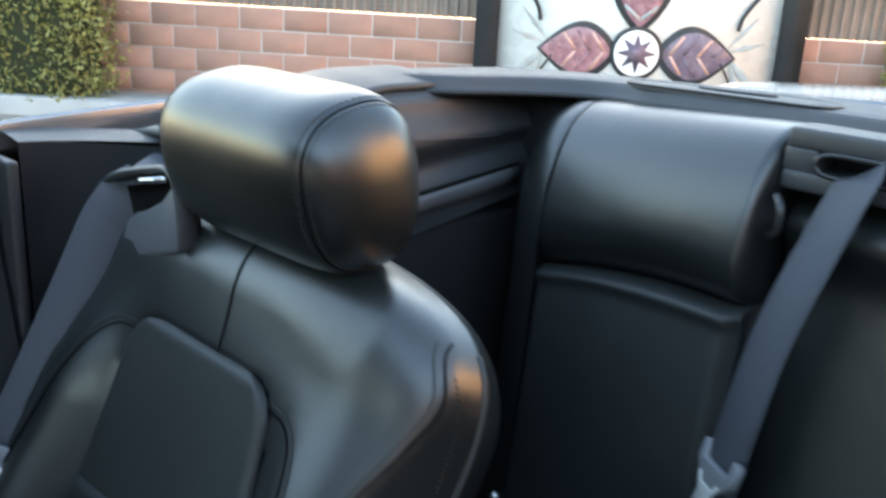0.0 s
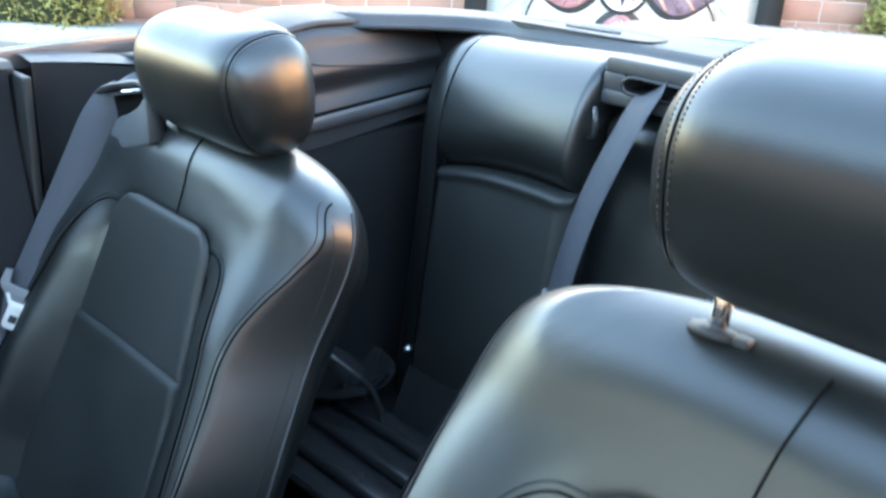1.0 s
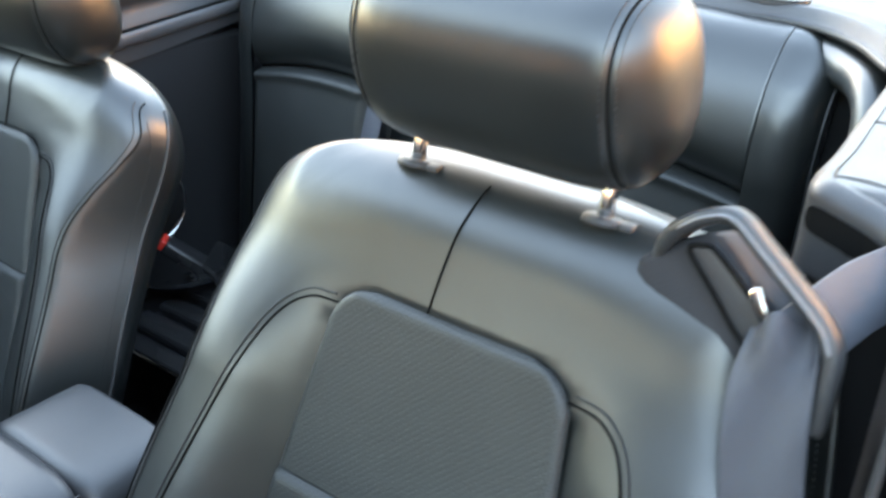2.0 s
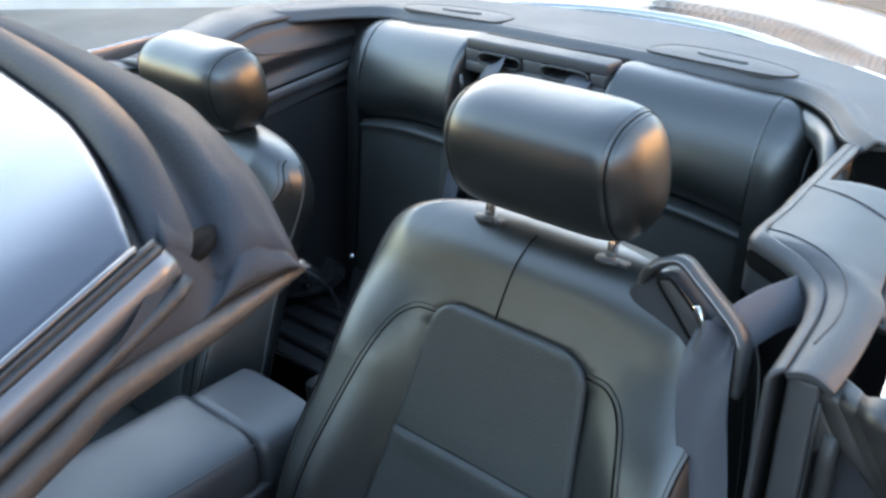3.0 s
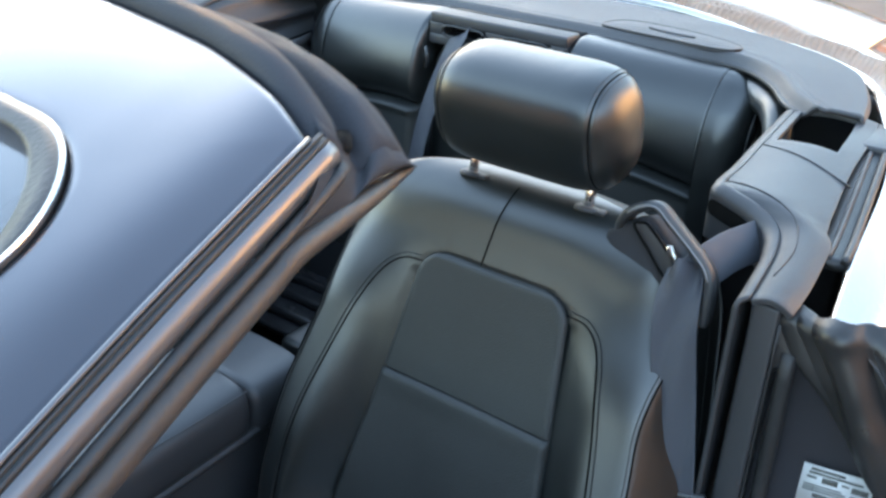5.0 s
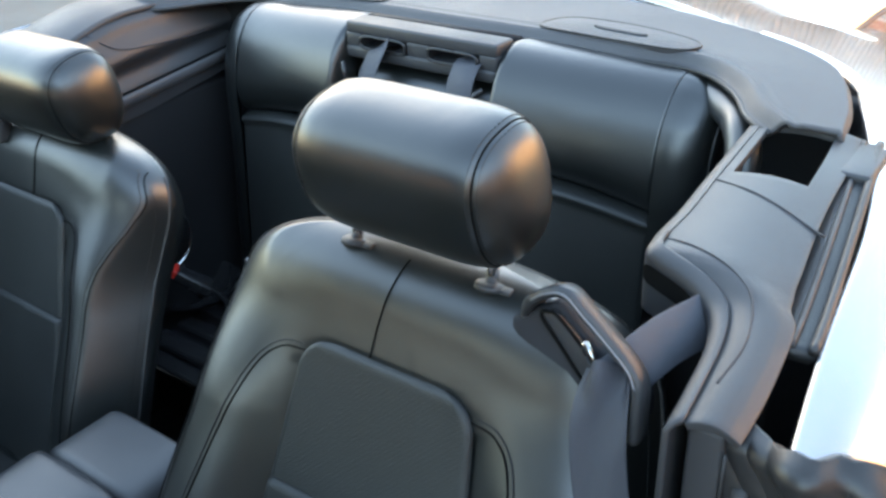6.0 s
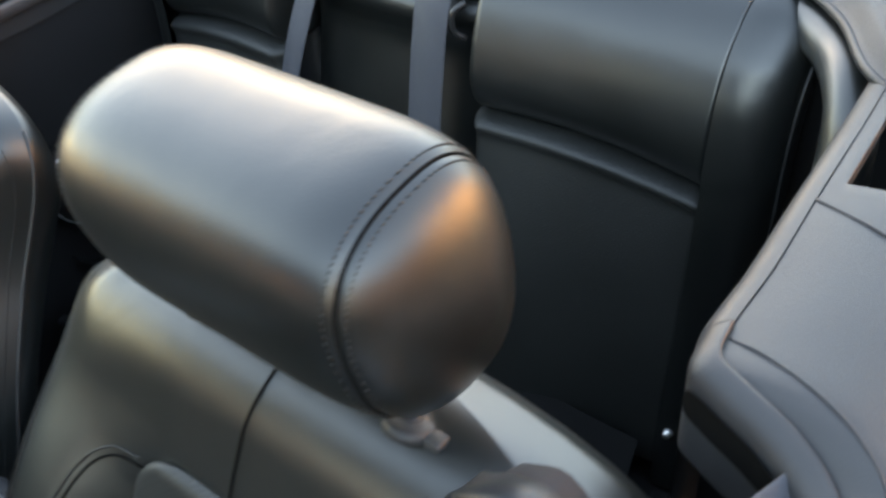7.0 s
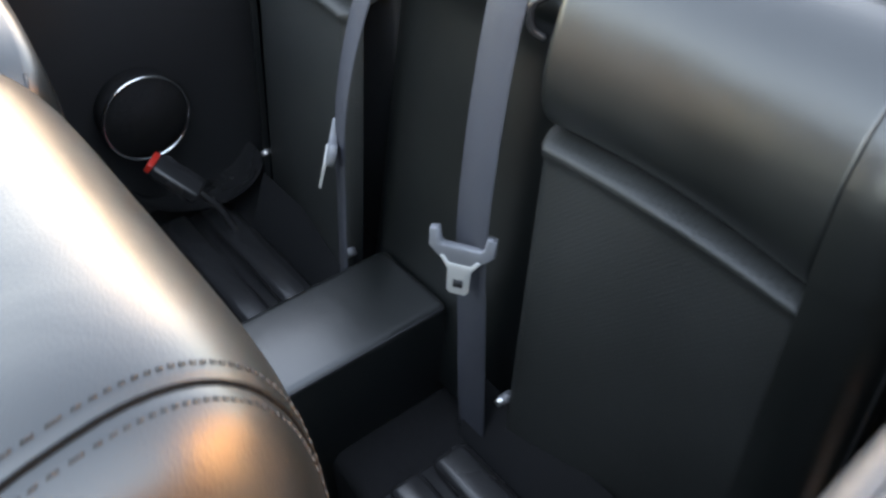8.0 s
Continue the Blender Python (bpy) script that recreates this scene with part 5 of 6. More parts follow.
# ---- driver's side: belt-line panel, jamb ----
def pocket_panel(side):
    """Quarter trim top: rises from the belt corner to the roof-arm pocket, with a square opening near its end."""
    inn = [(0.702, 0.550, 0.926), (0.697, 0.605, 0.929), (0.690, 0.660, 0.932), (0.676, 0.702, 0.938), (0.648, 0.724, 0.946), (0.614, 0.736, 0.952), (0.595, 0.746, 0.954), (0.589, 0.775, 0.953), (0.588, 0.83, 0.954), (0.583, 0.906, 0.957), (0.578, 1.0, 0.961), (0.571, 1.088, 0.960)]
    outr = [(0.744, 0.556, 0.920), (0.744, 0.605, 0.926), (0.740, 0.660, 0.932), (0.735, 0.70, 0.937), (0.724, 0.722, 0.940), (0.721, 0.738, 0.941), (0.718, 0.752, 0.943), (0.714, 0.785, 0.946), (0.708, 0.83, 0.950), (0.700, 0.906, 0.955), (0.694, 1.0, 0.959), (0.684, 1.088, 0.961)]
    I, O = smooth_line(inn, 8), smooth_line(outr, 8)
    n = len(I)
    H0, H1 = 0.928, 1.070

    def at(i, t):
        p = I[i] * (1 - t) + O[i] * t
        return (mx(p[0], side), p[1], p[2] + 0.008 * math.sin(math.pi * t))
    ts = [0, 0.02, 0.05, 0.1, 0.125, 0.2, 0.3, 0.45, 0.6, 0.77, 0.785, 0.85, 0.95, 1.0]
    # rows along the panel with extra ones at the opening's ends
    bm = bmesh.new()
    grid = [[bm.verts.new(at(i, t)) for t in ts] for i in range(n)]
    rows_y = [float(I[i][1]) for i in range(n)]
    for i in range(n - 1):
        for j in range(len(ts) - 1):
            ym, tm = (rows_y[i] + rows_y[i + 1]) / 2, (ts[j] + ts[j + 1]) / 2
            if H0 < ym < H1 and 0.1 < tm < 0.77:
                continue
            bm.faces.new((grid[i][j], grid[i][j + 1], grid[i + 1][j + 1], grid[i + 1][j]))
    bmesh.ops.recalc_face_normals(bm, faces=bm.faces[:])
    if bm.faces[0].normal.z < 0:
        bmesh.ops.reverse_faces(bm, faces=bm.faces[:])
    for f in bm.faces:
        f.smooth = True
    ob = body("quarter_trim", bm, PLASTIC, "grey plastic quarter trim with a square pocket opening")
    md = ob.modifiers.new("thick", "SOLIDIFY")
    md.thickness, md.offset = 0.007, -1
    bv = ob.modifiers.new("round", "BEVEL")
    bv.width, bv.segments, bv.limit_method = 0.002, 2, "ANGLE"
    # pocket below the opening
    pk = rounded_box(min(mx(0.575, side), mx(0.675, side)), max(mx(0.575, side), mx(0.675, side)), 0.92, 1.08, 0.80, 0.845, 0.0)
    part("pocket_floor", pk, TRIM_DARK, ob)
    for k, (px, py) in enumerate(((0.60, 0.965), (0.645, 0.99), (0.625, 1.03), (0.60, 1.05))):
        part("pocket_screw", cylinder((mx(px, side), py, 0.845), (mx(px, side), py, 0.862), 0.006, 10), STEEL, ob)
    # inner wall with its rounded upper edge
    L = smooth_line(inn[6:], 6)
    def inner(u, v):
        i = u * (len(L) - 1)
        a = int(min(i, len(L) - 2))
        p = L[a] * (1 - i + a) + L[a + 1] * (i - a)
        q = min(1.0, v / 0.14)
        return (mx(p[0] - 0.016 * math.sin(q * math.pi / 2), side), p[1] - 0.0, p[2] + 0.001 - 0.014 * (1 - math.cos(q * math.pi / 2)) - max(0, v - 0.14) / 0.86 * 0.56)
    part("inner_face", sheet(inner, 30, 40), PLASTIC, ob, "dark inner face of the quarter trim")

    def top_at(x, y):
        """Point of the panel's top nearest to a place in plan."""
        best = min(((I[i] * (1 - t) + O[i] * t, t) for i in range(n) for t in np.linspace(0, 1, 25)), key=lambda q: (q[0][0] - x) ** 2 + (q[0][1] - y) ** 2)
        return (mx(x, side), y, best[0][2] + 0.008 * math.sin(math.pi * best[1]) + 0.0002)
    part("trim_line", tube([top_at(0.5825 + 0.131 * k, 0.906 - 0.060 * k) for k in np.linspace(0, 1, 7)], 0.0013, 6), INK, ob)
    part("bezel_line", tube([top_at(*q) for q in ((0.592, 0.762), (0.615, 0.757), (0.646, 0.746), (0.672, 0.732), (0.692, 0.712), (0.704, 0.68), (0.709, 0.645), (0.707, 0.60))], 0.0011, 6), INK, ob)
    return ob


pocket_panel(1)
body("side_pad", tube([(mx(0.36, 1), 1.232, 0.930), (mx(0.44, 1), 1.226, 0.931), (mx(0.500, 1), 1.180, 0.928), (mx(0.535, 1), 1.128, 0.918), (mx(0.549, 1), 1.098, 0.885), (mx(0.552, 1), 1.08, 0.80), (mx(0.552, 1), 1.07, 0.45)], 0.023, 14), LEATHER, "black padded roll between the rear backrest and the side trim")


def front_lip(side):
    """Rounded front edge of the quarter trim, with the mouth that the belt comes out of."""
    rim = smooth_line([(0.589, 0.775, 0.953), (0.595, 0.746, 0.954), (0.614, 0.736, 0.952), (0.648, 0.724, 0.946), (0.676, 0.702, 0.938), (0.690, 0.660, 0.932), (0.697, 0.605, 0.929), (0.702, 0.550, 0.926)], 8)

    def f(u, v, lift=0.0):
        i = u * (len(rim) - 1)
        a = int(min(i, len(rim) - 2))
        p = rim[a] * (1 - i + a) + rim[a + 1] * (i - a)
        q = min(1.0, v / 0.3) * math.pi / 2
        deep = 0.056 - 0.014 * smoothstep(0.40, 0.54, u) + 0.75 * smoothstep(0.58, 0.66, u)
        return (mx(p[0] - (0.010 + lift) * math.sin(q), side), p[1] - (0.010 + lift) * math.sin(q), p[2] + 0.001 - 0.010 * (1 - math.cos(q)) - deep * max(0.0, v - 0.3) / 0.7)
    top = body("belt_mouth", sheet(f, 80, 36), PLASTIC, "rounded front lip of the quarter trim over the belt mouth")
    md = top.modifiers.new("thick", "SOLIDIFY")
    md.thickness, md.offset = 0.005, 0

    def slot(u, v):
        w = 0.5 + (v - 0.5) * math.sqrt(max(0.0, 1 - abs(2 * u - 1) ** 6))
        return f(0.17 + 0.36 * u, 0.33 + 0.26 * w, 0.0036)
    part("belt_slot", sheet(slot, 40, 8), GROOVE, top, "dark slot for the belt")
    part("inner_wall", sheet(lambda u, v: (mx(0.585 + 0.13 * u, side), 0.775 - 0.04 * u, 0.925 - 0.75 * v), 10, 12), TRIM_DARK, top)
    return top


front_lip(1)

# window channel between trim and white wing
CH = smooth_line([(0.743, 0.685, 0.922), (0.738, 0.74, 0.926), (0.718, 0.90, 0.940), (0.702, 1.02, 0.948), (0.692, 1.09, 0.950)], 6)
ch = body("window_channel", sweep(np.array([(mx(p[0] - 0.005, 1), p[1], p[2]) for p in CH]), flat_section(0.038, 0.012, 0.004), (0, 0, 1)), RUBBER, "black rubber window channel")
part("channel_lip", sweep(np.array([(mx(p[0] + 0.012, 1), p[1], p[2] + 0.008) for p in CH]), ring(0.0045, 8), (0, 0, 1)), RUBBER, ch)
part("channel_lip", sweep(np.array([(mx(p[0] - 0.006, 1), p[1], p[2] + 0.007) for p in CH]), ring(0.0035, 8), (0, 0, 1)), RUBBER, ch)
part("end_cap", rounded_box(mx(0.684, 1), mx(0.720, 1), 0.985, 1.075, 0.948, 0.9605, 0.004), PLASTIC, ch, "grey plastic channel end cap")


JAMB_VINYL = material("creased_black_vinyl", (0.022, 0.021, 0.021), 0.36, grain=0.2, grain_scale=700, vary=0.2, vary_scale=14)


def jamb():
    """Rear door jamb: padded black trim with folds over a smooth plate, an upright strip and a seal."""
    def ridge_x(z):
        return 0.748 + (0.94 - z) * 0.62

    def pad(u, v):
        x = 0.695 + 0.215 * u
        low = 0.872 - 1.05 * max(0.0, x - 0.738) - 0.03 * smoothstep(0.738, 0.70, x)
        top = 0.912 + 0.014 * smoothstep(0.738, 0.768, x) - 0.09 * smoothstep(0.45, 1.0, u)
        z = top * (1 - v) + low * v
        d = x - ridge_x(z)
        y = 0.562 - 0.012 * math.exp(-(d / 0.013) ** 2) + 0.20 * max(0.0, d) + 0.010 * smoothstep(-0.01, -0.05, d)
        y += 0.018 * smoothstep(0.0, 0.12, 0.12 - v) + 0.004 * noise.noise(Vector((x * 30, z * 22, 2.0))) + 0.005 * noise.noise(Vector((x * 62 + z * 40, z * 12, 5.0))) + 0.010 * smoothstep(0.92, 1.0, v)
        y -= 0.006 * math.exp(-((x - 0.772) / 0.008) ** 2) * smoothstep(0.3, 0.0, v)
        y -= 0.009 * math.exp(-((x - 0.775 - (0.92 - z) * 0.42) / 0.009) ** 2) + 0.006 * math.exp(-((x - 0.800 - (0.92 - z) * 0.75) / 0.008) ** 2)
        return (x, y, z)
    j = body("door_jamb", sheet(pad, 90, 60), JAMB_VINYL, "creased black door jamb padding")
    md = j.modifiers.new("thick", "SOLIDIFY")
    md.thickness, md.offset = 0.01, -1
    part("jamb_strip", rounded_box(0.683, 0.7115, 0.556, 0.64, 0.20, 0.921, 0.004), PLASTIC, j, "upright dark plastic strip")
    part("strip_joint", sweep(np.array([(0.7135, 0.557 + 0.012 * q, 0.905 - 0.70 * q) for q in np.linspace(0, 1, 16)]), ring(0.0016, 6), (0, -1, 0)), RUBBER, j)
    part("jamb_seal", sweep(np.array([(0.727 + 0.004 * q, 0.566 + 0.02 * q, 0.874 - 0.66 * q) for q in np.linspace(0, 1, 20)]), ring(0.0085, 12), (0, -1, 0)), RUBBER, j, "upright black door seal")
    part("jamb_plate", sheet(lambda u, v: (0.700 + 0.20 * u, 0.5925 + 0.114 * (0.700 + 0.20 * u - 0.762) + 0.004 * math.sin(9 * v), 0.90 - 0.70 * v), 12, 40), material("dark_jamb_paint", (0.03, 0.03, 0.036), 0.4, vary=0.15), j, "smooth dark jamb plate")
    return j


jamb()

# paper label on the jamb: black bars and short rows of print
LB = [np.array(p) for p in ((0.762, 0.590, 0.738), (0.832, 0.598, 0.742), (0.832, 0.598, 0.686), (0.762, 0.590, 0.681))]


def on_label(u, v, lift=0.0):
    p = (LB[0] * (1 - u) + LB[1] * u) * (1 - v) + (LB[3] * (1 - u) + LB[2] * u) * v
    return Vector(p) + Vector((0.05, -1, 0)) * lift


label = tagged(part("jamb_label", plate([on_label(0, 0), on_label(1, 0), on_label(1, 1), on_label(0, 1)], 0.0008, 0.0, axis=(0, -1, 0)), PAPER), "white printed data label stuck to the door jamb", "label")
rows_ = [(0.12, 0.60, 0.05, 0.06), (0.10, 0.86, 0.14, 0.05), (0.08, 0.22, 0.24, 0.05), (0.30, 0.52, 0.22, 0.13), (0.58, 0.68, 0.26, 0.04), (0.72, 0.95, 0.26, 0.13), (0.06, 0.60, 0.43, 0.03), (0.06, 0.66, 0.49, 0.03), (0.06, 0.62, 0.55, 0.03), (0.72, 0.92, 0.47, 0.03), (0.22, 0.80, 0.63, 0.09), (0.40, 0.60, 0.74, 0.04), (0.28, 0.78, 0.80, 0.08), (0.25, 0.45, 0.90, 0.06), (0.58, 0.80, 0.90, 0.06)]
for x0, x1, y, h in rows_:
    part("print_bar", plate([on_label(x0, y, 0.0006), on_label(x1, y, 0.0006), on_label(x1, y + h, 0.0006), on_label(x0, y + h, 0.0006)], 0.0004, 0.0, axis=(0, -1, 0)), INK_GREY, label)
sb = tagged(part("small_sticker", plate([Vector(p) for p in ((0.748, 0.588, 0.645), (0.768, 0.590, 0.650), (0.768, 0.590, 0.585), (0.748, 0.588, 0.580))], 0.0008, 0.0, axis=(0, -1, 0)), PAPER), "small white sticker with blue print on the jamb", "sticker")
for k in range(5):
    z = 0.640 - 0.012 * k
    part("print_bar", plate([Vector(p) for p in ((0.751, 0.5872, z), (0.760, 0.5878, z + 0.001), (0.760, 0.5878, z - 0.007), (0.751, 0.5872, z - 0.008))], 0.0004, 0.0, axis=(0, -1, 0)), INK_BLUE, sb)

# ---- passenger's side: closed door and quarter trim ----
LEDGE_GREY = material("grey_ledge_plastic", (0.085, 0.086, 0.092), 0.45, grain=0.3, vary=0.1)


def pass_quarter():
    top = body("quarter_trim", sheet(lambda u, v: (mx(0.57 + 0.15 * v, -1), 0.76 + 0.33 * u, 0.905 + 0.055 * smoothstep(0, 0.8, u) + 0.012 * math.sin(math.pi * v)), 30, 14), PLASTIC, "grey plastic quarter trim beside the rear backrest")
    md = top.modifiers.new("thick", "SOLIDIFY")
    md.thickness, md.offset = 0.008, 1

    def inner(u, v):
        """Side face in three bands: a sloping upper band, a groove, and a hollow down to the ledge."""
        y = 0.76 + 0.47 * u
        ztop = 0.915 + 0.045 * smoothstep(0, 0.55, u)
        zl = 0.818 + 0.10 * (y - 0.76)
        z = ztop + (zl - ztop) * v
        q = min(1.0, v / 0.10)
        hollow = 0.012 * math.sin(math.pi * smoothstep(0.45, 1.0, v))
        return (mx(0.570 - 0.014 * math.sin(q * 1.57) - 0.022 * smoothstep(0.05, 0.5, v) + hollow, -1), y, z - 0.004 * (1 - math.cos(q * 1.57)))
    ob = part("inner_face", sheet(inner, 30, 80, v1=1.4), PLASTIC, top, "dark grey inner face above the ledge")

    def on_face(y, z):
        best = min((inner((y - 0.76) / 0.47, v) for v in np.linspace(0, 1, 61)), key=lambda p: abs(p[2] - z))
        return (best[0] + 0.0006, y, z)
    part("ledge", sweep(smooth_line([(mx(0.530, -1), y, 0.806 + 0.10 * (y - 0.76)) for y in (0.76, 0.90, 1.05, 1.20)], 6), flat_section(0.014, 0.024, 0.004), (0.25, 0, 1)), LEDGE_GREY, top, "paler ledge along the side trim")
    part("ledge_gap", tube([(mx(0.526, -1), y, 0.8205 + 0.10 * (y - 0.76)) for y in (0.76, 0.90, 1.05, 1.20)], 0.0022, 6), GROOVE, top)
    part("seam", tube([on_face(*q) for q in ((0.925, 0.950), (0.945, 0.930), (0.965, 0.917), (0.99, 0.911), (1.03, 0.908), (1.07, 0.906), (1.12, 0.904), (1.17, 0.903))], 0.0016, 6), INK, top)
    part("lower_trim", rounded_box(min(mx(0.538, -1), mx(0.62, -1)), max(mx(0.538, -1), mx(0.62, -1)), 0.76, 1.22, 0.16, 0.800, 0.01), TRIM_DARK, top, "black lower side trim")
    return top


pass_quarter()

# loudspeaker ring and buckle low in the passenger-side rear corner
spk = tagged(part("loudspeaker", cylinder((-0.556, 0.952, 0.548), (-0.520, 0.952, 0.545), 0.062, 40), CARPET), "round black loudspeaker with a bright ring in the side trim", "loudspeaker")
part("ring", sweep(np.array([(-0.516, 0.952 + 0.064 * math.cos(a), 0.546 + 0.064 * math.sin(a)) for a in np.linspace(0, 2 * math.pi, 49)[:-1]]), ring(0.0026, 8), (1, 0, 0), closed=True), CHROME, spk, "thin bright ring")
bk = tagged(part("belt_buckle", rounded_box(-0.012, 0.012, -0.021, 0.021, -0.045, 0.03, 0.006), PLASTIC_SHINY), "black belt buckle with a red release button", "buckle")
bk.matrix_world = pose(-0.450, 0.946, 0.486, 0, -52.5, 43)
part("button", rounded_box(-0.009, 0.009, -0.0165, 0.0165, 0.028, 0.038, 0.003), RED, bk, "red release button")
part("stalk", tube([(0, 0, -0.04), (-0.012, 0.006, -0.08), (-0.05, 0.01, -0.135)], 0.006, 8), PLASTIC_SHINY, bk)
tagged(part("moulded_tray", sheet(lambda u, v: (-0.545 + (0.085 * v + 0.02) * math.cos(2 * math.pi * u), 1.01 + (0.085 * v + 0.02) * math.sin(2 * math.pi * u), 0.375 + 0.045 * v ** 3 - 0.008 * smoothstep(0.92, 1.0, v)), 40, 16, wrap=True), PLASTIC_SHINY), "shiny black moulded tray in the rear corner", "tray")

pd = thing("passenger_door", "closed silver door with black inner trim on the passenger side", "car door", at=(mx(0.8, -1), 0.2, 0.2))
pd_inv = Matrix.Translation((-mx(0.8, -1), -0.2, -0.2))


def dr(name, shape, mat, label="", parent=None):
    ob = part(name, shape, mat, parent or pd, label)
    if not parent:
        ob.matrix_parent_inverse = pd_inv
    return ob


dr("inner_trim", sheet(lambda u, v: (mx(0.715 - 0.05 * smoothstep(0.05, 0.5, v) - 0.02 * math.sin(math.pi * v), -1), -0.70 + 1.31 * u, 0.905 - 0.70 * v - 0.012 * (1 - u)), 30, 40), TRIM_DARK, "black door trim")
dr("outer_skin", sheet(lambda u, v: (mx(0.80 + 0.07 * math.sin(math.pi * (0.15 + 0.7 * v)), -1), -0.72 + 1.35 * u, 0.905 - 0.72 * v), 20, 24), PAINT, "silver door skin")
dr("belt_rail", sweep(np.array([(mx(0.76, -1), y, 0.903) for y in (-0.7, -0.3, 0.2, 0.618)]), flat_section(0.09, 0.022, 0.008), (0, 0, 1)), PLASTIC, "grey window ledge")
dr("window_strip", sweep(np.array([(mx(0.79, -1), y, 0.917) for y in (-0.7, -0.3, 0.2, 0.62)]), ring(0.006, 8), (0, 0, 1)), RUBBER, "black window strip")
dr("door_edge", rounded_box(mx(0.80, -1), mx(0.68, -1), 0.616, 0.628, 0.22, 0.900, 0.004), RUBBER)
# trim between the passenger door and the quarter trim
pp = body("pillar_trim", sheet(lambda u, v: (mx(0.712 - 0.11 * u ** 1.5 - 0.01 * math.sin(math.pi * v), -1), 0.640 + 0.155 * u, 0.912 - 0.004 * u - 0.72 * v), 24, 40), TRIM_DARK, "black padded trim behind the passenger door")
part("ledge", sheet(lambda u, v: (mx(0.712 - 0.10 * u ** 1.5 + 0.09 * v, -1), 0.640 + 0.155 * u, 0.9125 + 0.004 * math.sin(math.pi * v)), 20, 8), PLASTIC, pp)
part("belt_mouth", rounded_box(mx(0.69, -1), mx(0.65, -1), 0.775, 0.83, 0.905, 0.925, 0.006), INK, pp)

# driver's door, swung wide open on its front hinge
dd = thing("driver_door", "silver driver's door swung wide open, black padded inside", "car door", at=(0.80, -0.62, 0.2))


def door_side(off, bulge):
    return sheet(lambda u, v: (off + bulge * math.sin(math.pi * (0.1 + 0.8 * v)), 1.24 * u, 0.69 - 0.70 * v + 0.012 * u), 20, 24)


part("outer_skin", door_side(0.035, 0.05), PAINT, dd, "silver door skin")
part("inner_trim", door_side(-0.035, -0.03), TRIM_DARK, dd, "black padded door trim")
part("upper_rail", sweep(np.array([(0.0, 1.24 * k, 0.692 + 0.012 * k) for k in np.linspace(0, 1, 12)]), flat_section(0.085, 0.02, 0.008), (0, 0, 1)), RUBBER, dd, "black upper rail with the window slot")
part("end_face", rounded_box(-0.036, 0.040, 1.225, 1.242, 0.0, 0.69, 0.006), PAINT, dd)
part("arm_rest", rounded_box(-0.11, -0.05, 0.25, 0.85, 0.36, 0.43, 0.02), TRIM_DARK, dd, "padded arm-rest")
dd.matrix_world = pose(0.83, -0.60, 0.2, 0, 0, -62)

# ---- stained-glass panel in its frame before the wall ----
def wp(a, out, z):
    return np.array(wall_point(a, out, z))


PA, PZ0, PZ1, POUT = 1.28, 0.05, 2.3, 0.12
HALF = 1.18
scr = thing("glass_screen", "white leaded-glass screen with a dark iron flower in a black frame", "screen", at=wall_point(PA, POUT, GROUND_Z))
scr_inv = Matrix.Translation(-wall_point(PA, POUT, GROUND_Z))


def sc(name, shape, mat, label="", parent=None):
    ob = part(name, shape, mat, parent or scr, label)
    if not parent:
        ob.matrix_parent_inverse = scr_inv.copy()
    return ob


OUTV = np.array(WALL_OUT)


def slab(pts, mat, name, out, thick, label="", parent=None):
    """A flat cut piece of the screen; points are (across, up) from the flower's centre."""
    return sc(name, plate([Vector(wp(PA + x, POUT + out, FZ + z)) for x, z in pts], thick, 0.0015, axis=tuple(OUTV)), mat, label, parent)


FZ = 0.565
sc("white_pane", plate([Vector(wp(PA - HALF + 0.07, POUT, PZ0)), Vector(wp(PA + HALF - 0.07, POUT, PZ0)), Vector(wp(PA + HALF - 0.07, POUT, PZ1)), Vector(wp(PA - HALF + 0.07, POUT, PZ1))], 0.02, 0.0, axis=tuple(OUTV)), PANEL_WHITE, "milky white glass")
for s in (-1, 1):
    sc("frame_post", sweep(np.array([wp(PA + s * (HALF - 0.075), POUT + 0.02, GROUND_Z), wp(PA + s * (HALF - 0.075), POUT + 0.02, PZ1 + 0.1)]), [(-0.085, -0.06), (0.085, -0.06), (0.085, 0.06), (-0.085, 0.06)], tuple(OUTV)), IRON, "black square frame post")
for z in (PZ0 - 0.02, PZ1):
    sc("frame_rail", sweep(np.array([wp(PA - HALF, POUT + 0.02, z), wp(PA + HALF, POUT + 0.02, z)]), [(-0.05, -0.05), (0.05, -0.05), (0.05, 0.05), (-0.05, 0.05)], tuple(OUTV)), IRON, "black frame rail")


def leaf_outline(L, W, n=14):
    top = [(L * i / n, W * math.sin(math.pi * (i / n) ** 0.85)) for i in range(n + 1)]
    return top + [(x, -y) for x, y in top[-2:0:-1]]


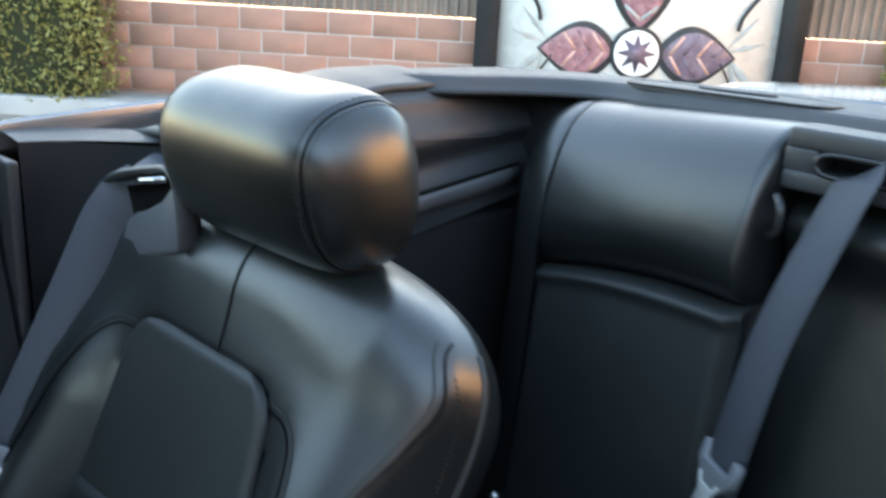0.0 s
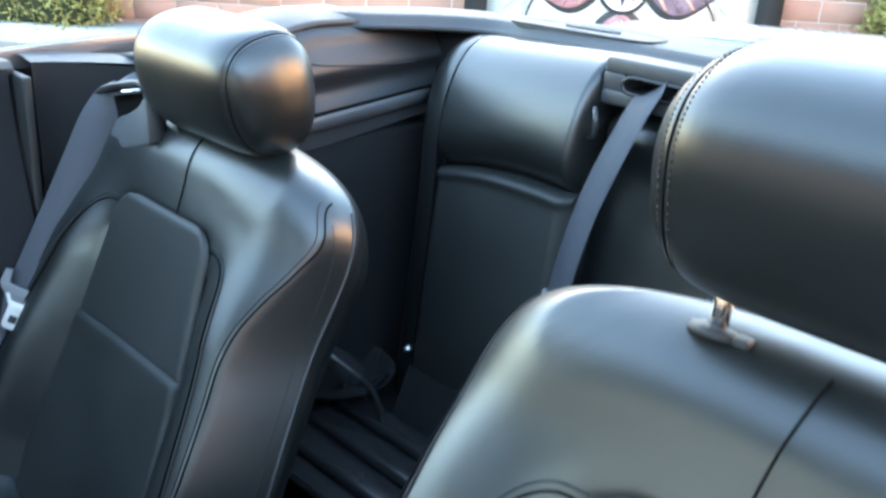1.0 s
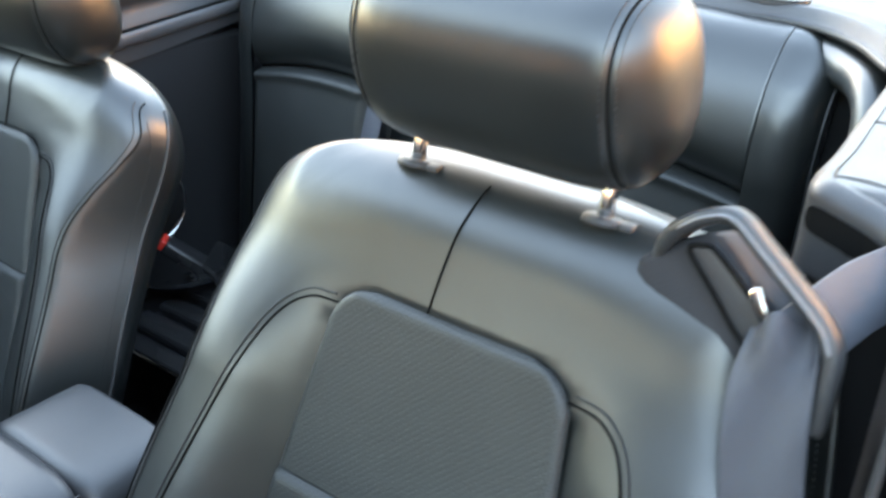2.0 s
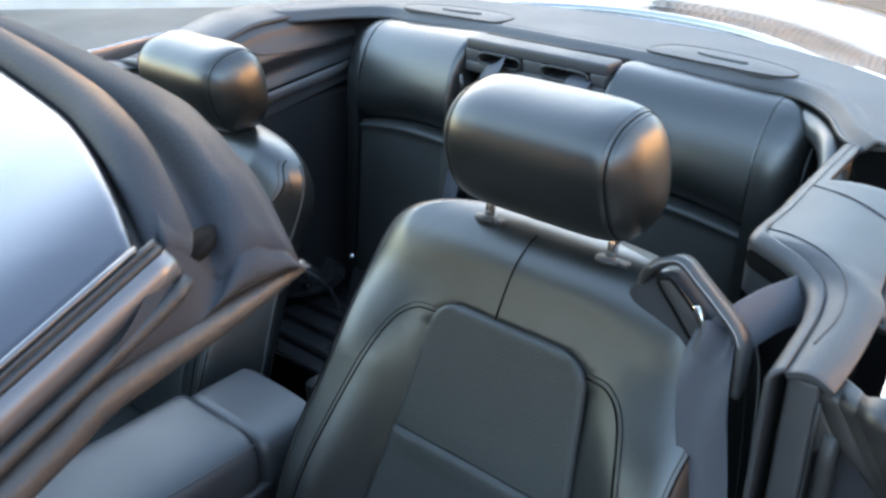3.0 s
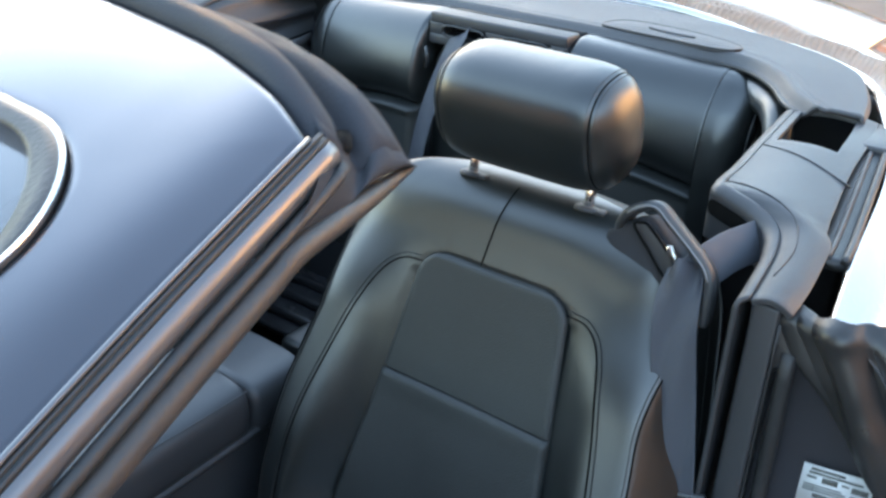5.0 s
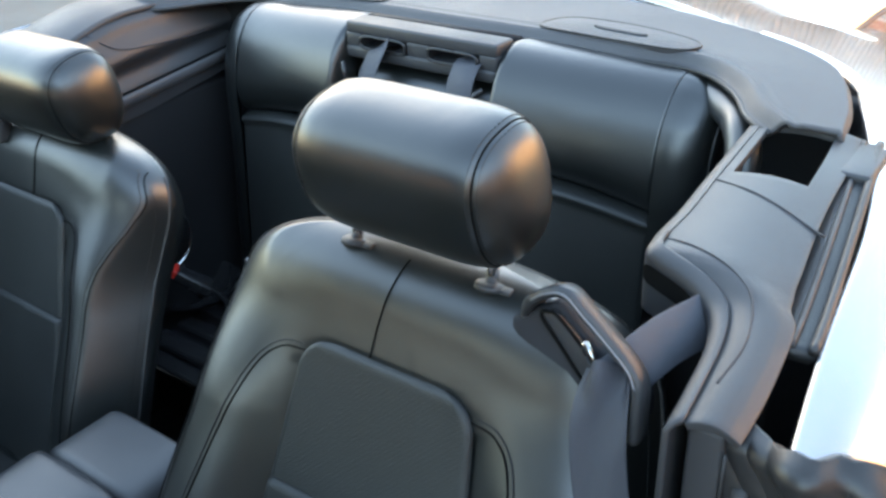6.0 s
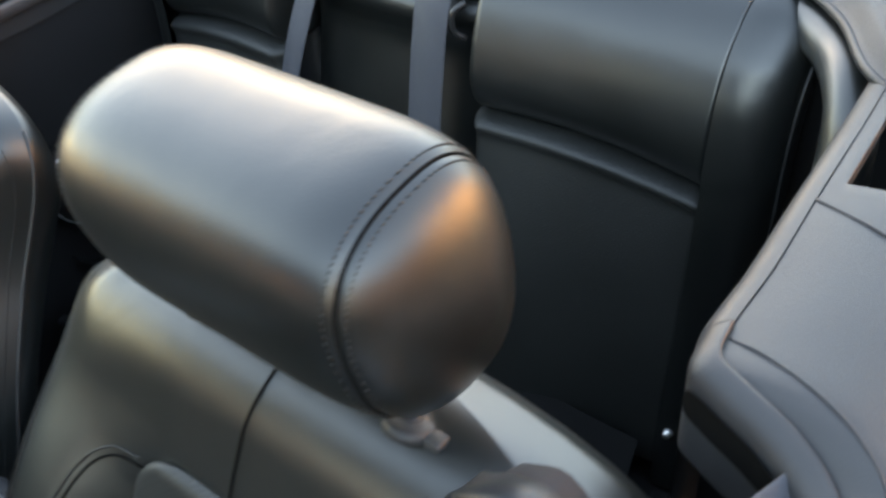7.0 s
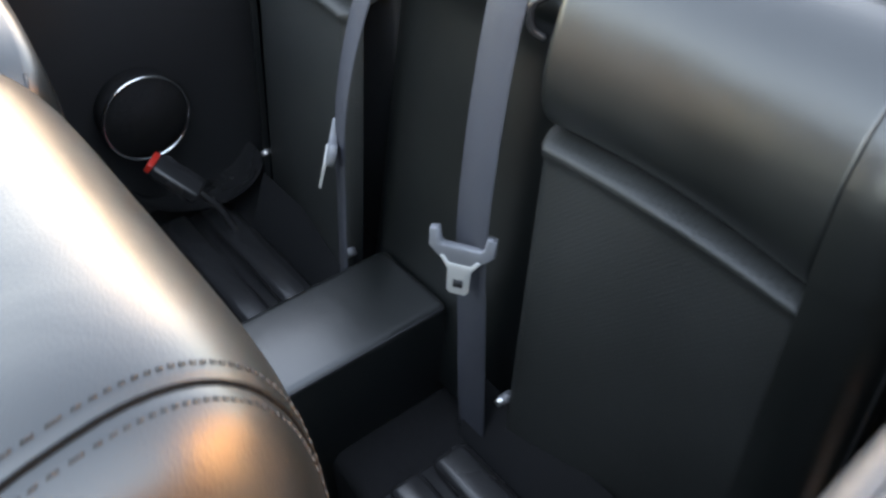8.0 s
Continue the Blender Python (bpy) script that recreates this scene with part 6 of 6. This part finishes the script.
for ang, L, W, c1, c2 in ((0, 0.60, 0.215, PANEL_PLUM, PANEL_PINK), (180, 0.60, 0.21, PANEL_ROSE, PANEL_PINK), (90, 0.95, 0.24, PANEL_ROSE, PANEL_GREY), (270, 0.42, 0.2, PANEL_ROSE, PANEL_GREY)):
    ca, sa = math.cos(radians(ang)), math.sin(radians(ang))
    def tr(x, y):
        return ((x + 0.13) * ca - y * sa, (x + 0.13) * sa + y * ca)
    petal = slab([tr(x, y) for x, y in leaf_outline(L, W)], IRON, "petal_rim", 0.016, 0.012, "dark iron petal rim")
    inner_p = [tr(0.05 + x, y) for x, y in leaf_outline(L * 0.88, W * 0.80)]
    sc("petal_glass", plate([Vector(wp(PA + x, POUT + 0.022, FZ + z)) for x, z in inner_p], 0.004, 0.001, axis=tuple(OUTV)), c1, "coloured petal glass", petal)
    for k in range(4):
        x0 = 0.10 + L * 0.17 * k
        for g in (1, -1):
            w = W * 0.78 * math.sin(math.pi * (min(1, (x0 + 0.09) / L)) ** 0.85) * 0.9
            q = [tr(x0, g * 0.004), tr(x0 + 0.03, g * 0.004), tr(x0 + 0.12, g * w), tr(x0 + 0.09, g * w)]
            sc("petal_vein", plate([Vector(wp(PA + x, POUT + 0.025, FZ + z)) for x, z in q], 0.002, 0.0, axis=tuple(OUTV)), c2 if k % 2 == 0 else c1, "", petal)
slab([(0.195 * math.cos(a), 0.195 * math.sin(a)) for a in np.linspace(0, 2 * math.pi, 37)[:-1]], IRON, "hub_plate", 0.027, 0.010, "dark iron plate behind the flower centre")
hub = slab([(0.165 * math.cos(a), 0.165 * math.sin(a)) for a in np.linspace(0, 2 * math.pi, 37)[:-1]], PANEL_WHITE, "hub_disc", 0.030, 0.012, "white round centre")
sc("star", plate([Vector(wp(PA + r * math.cos(a), POUT + 0.034, FZ + r * math.sin(a))) for a, r in [(math.pi / 8 * k + math.pi / 2, 0.145 if k % 2 == 0 else 0.065) for k in range(16)]], 0.003, 0.0, axis=tuple(OUTV)), PANEL_PLUM, "eight-pointed plum star", hub)
for s in (1, -1):
    for pts, r in (([(0.62 * s, -0.04), (0.70 * s, -0.18), (0.76 * s, -0.42)], 0.008), ([(0.95 * s, 0.55), (0.84 * s, 0.44), (0.745 * s, 0.30), (0.72 * s, 0.20)], 0.014)):
        sc("scroll", tube([wp(PA + x, POUT + 0.02, FZ + z) for x, z in pts], r, 8), IRON, "curved iron scroll")
    for x0, z0, x1, z1, w in ((0.66, 0.02, 0.90, -0.22, 0.03), (0.66, 0.04, 0.93, 0.12, 0.022), (0.68, -0.02, 0.80, -0.30, 0.02), (0.66, 0.06, 0.86, 0.30, 0.018)):
        d = np.array([x1 - x0, z1 - z0])
        nrm = np.array([-d[1], d[0]]) / np.linalg.norm(d) * w
        q = [(s * x0, z0), (s * (x0 + d[0] * 0.5 + nrm[0]), z0 + d[1] * 0.5 + nrm[1]), (s * x1, z1), (s * (x0 + d[0] * 0.5 - nrm[0]), z0 + d[1] * 0.5 - nrm[1])]
        slab(q, PANEL_GREY, "bevel_shard", 0.012, 0.006, "clear grey bevelled shard")

# ---- block wall and corrugated fence ----
W_A0, W_A1, W_TOP = -9.0, 14.0, 0.73
BL, BH, JT = 0.333, 0.166, 0.009
wall = part("wall_block", rounded_box(W_A0, W_A1, -0.19, -0.005, GROUND_Z - 0.1, W_TOP, 0.0), MORTAR)
wall.matrix_world = Matrix.Translation(WALL_AT) @ Matrix(((WALL_ALONG.x, WALL_OUT.x, 0, 0), (WALL_ALONG.y, WALL_OUT.y, 0, 0), (0, 0, 1, 0), (0, 0, 0, 1)))
tagged(wall, "long low wall of pinkish-red masonry blocks in running bond", "wall", kind="structure")


def block_mesh(seed):
    rng = np.random.default_rng(seed)
    bm = rounded_box(JT / 2, BL - JT / 2, -0.03, 0.0, JT / 2, BH - JT / 2, 0.004, 1)
    for v in bm.verts:
        v.co += Vector(rng.normal(size=3) * 0.0012)
    me = bpy.data.meshes.new("block")
    bm.to_mesh(me)
    bm.free()
    me.materials.append(BLOCK)
    return me


BLOCKS = [block_mesh(k) for k in range(5)]
rng = np.random.default_rng(11)
far_v, far_f, made = [], [], 0
for r in range(5):
    z = W_TOP - (r + 1) * BH
    off = (r % 2) * BL / 2
    k = 0
    a = W_A0 + off
    while a < W_A1 - BL:
        if -4.2 < a < 5.2 and made < 300:
            ob = new("block", BLOCKS[int(rng.integers(0, 5))])
            ob.parent = wall
            ob.location = (a, 0.0 + rng.normal() * 0.0015, z)
            made += 1
        else:
            me = BLOCKS[0]
            b0 = len(far_v)
            far_v += [(v.co.x + a, v.co.y, v.co.z + z) for v in me.vertices]
            far_f += [tuple(i + b0 for i in p.vertices) for p in me.polygons]
        a += BL
fb = part("block_run", mesh_of(far_v, far_f, smooth=False), BLOCK, wall)
fb["kind"] = "stuff"

CP = 0.076
prof = []
x = W_A0
while x < W_A1:
    prof += [(x, 0.0), (x + 0.022, 0.0), (x + 0.036, 0.024), (x + 0.058, 0.024)]
    x += CP
prof_v = [(px, -0.10 + py, z) for z in (W_TOP + 0.005, 2.62) for px, py in prof]
m_ = len(prof)
fence = part("fence_sheet", mesh_of(prof_v, [(i, i + 1, m_ + i + 1, m_ + i) for i in range(m_ - 1)], smooth=False), CORRUGATED)
fence.matrix_world = wall.matrix_world.copy()
tagged(fence, "weathered grey corrugated metal fence on top of the wall", "fence", kind="structure")
md = fence.modifiers.new("thick", "SOLIDIFY")
md.thickness = 0.004
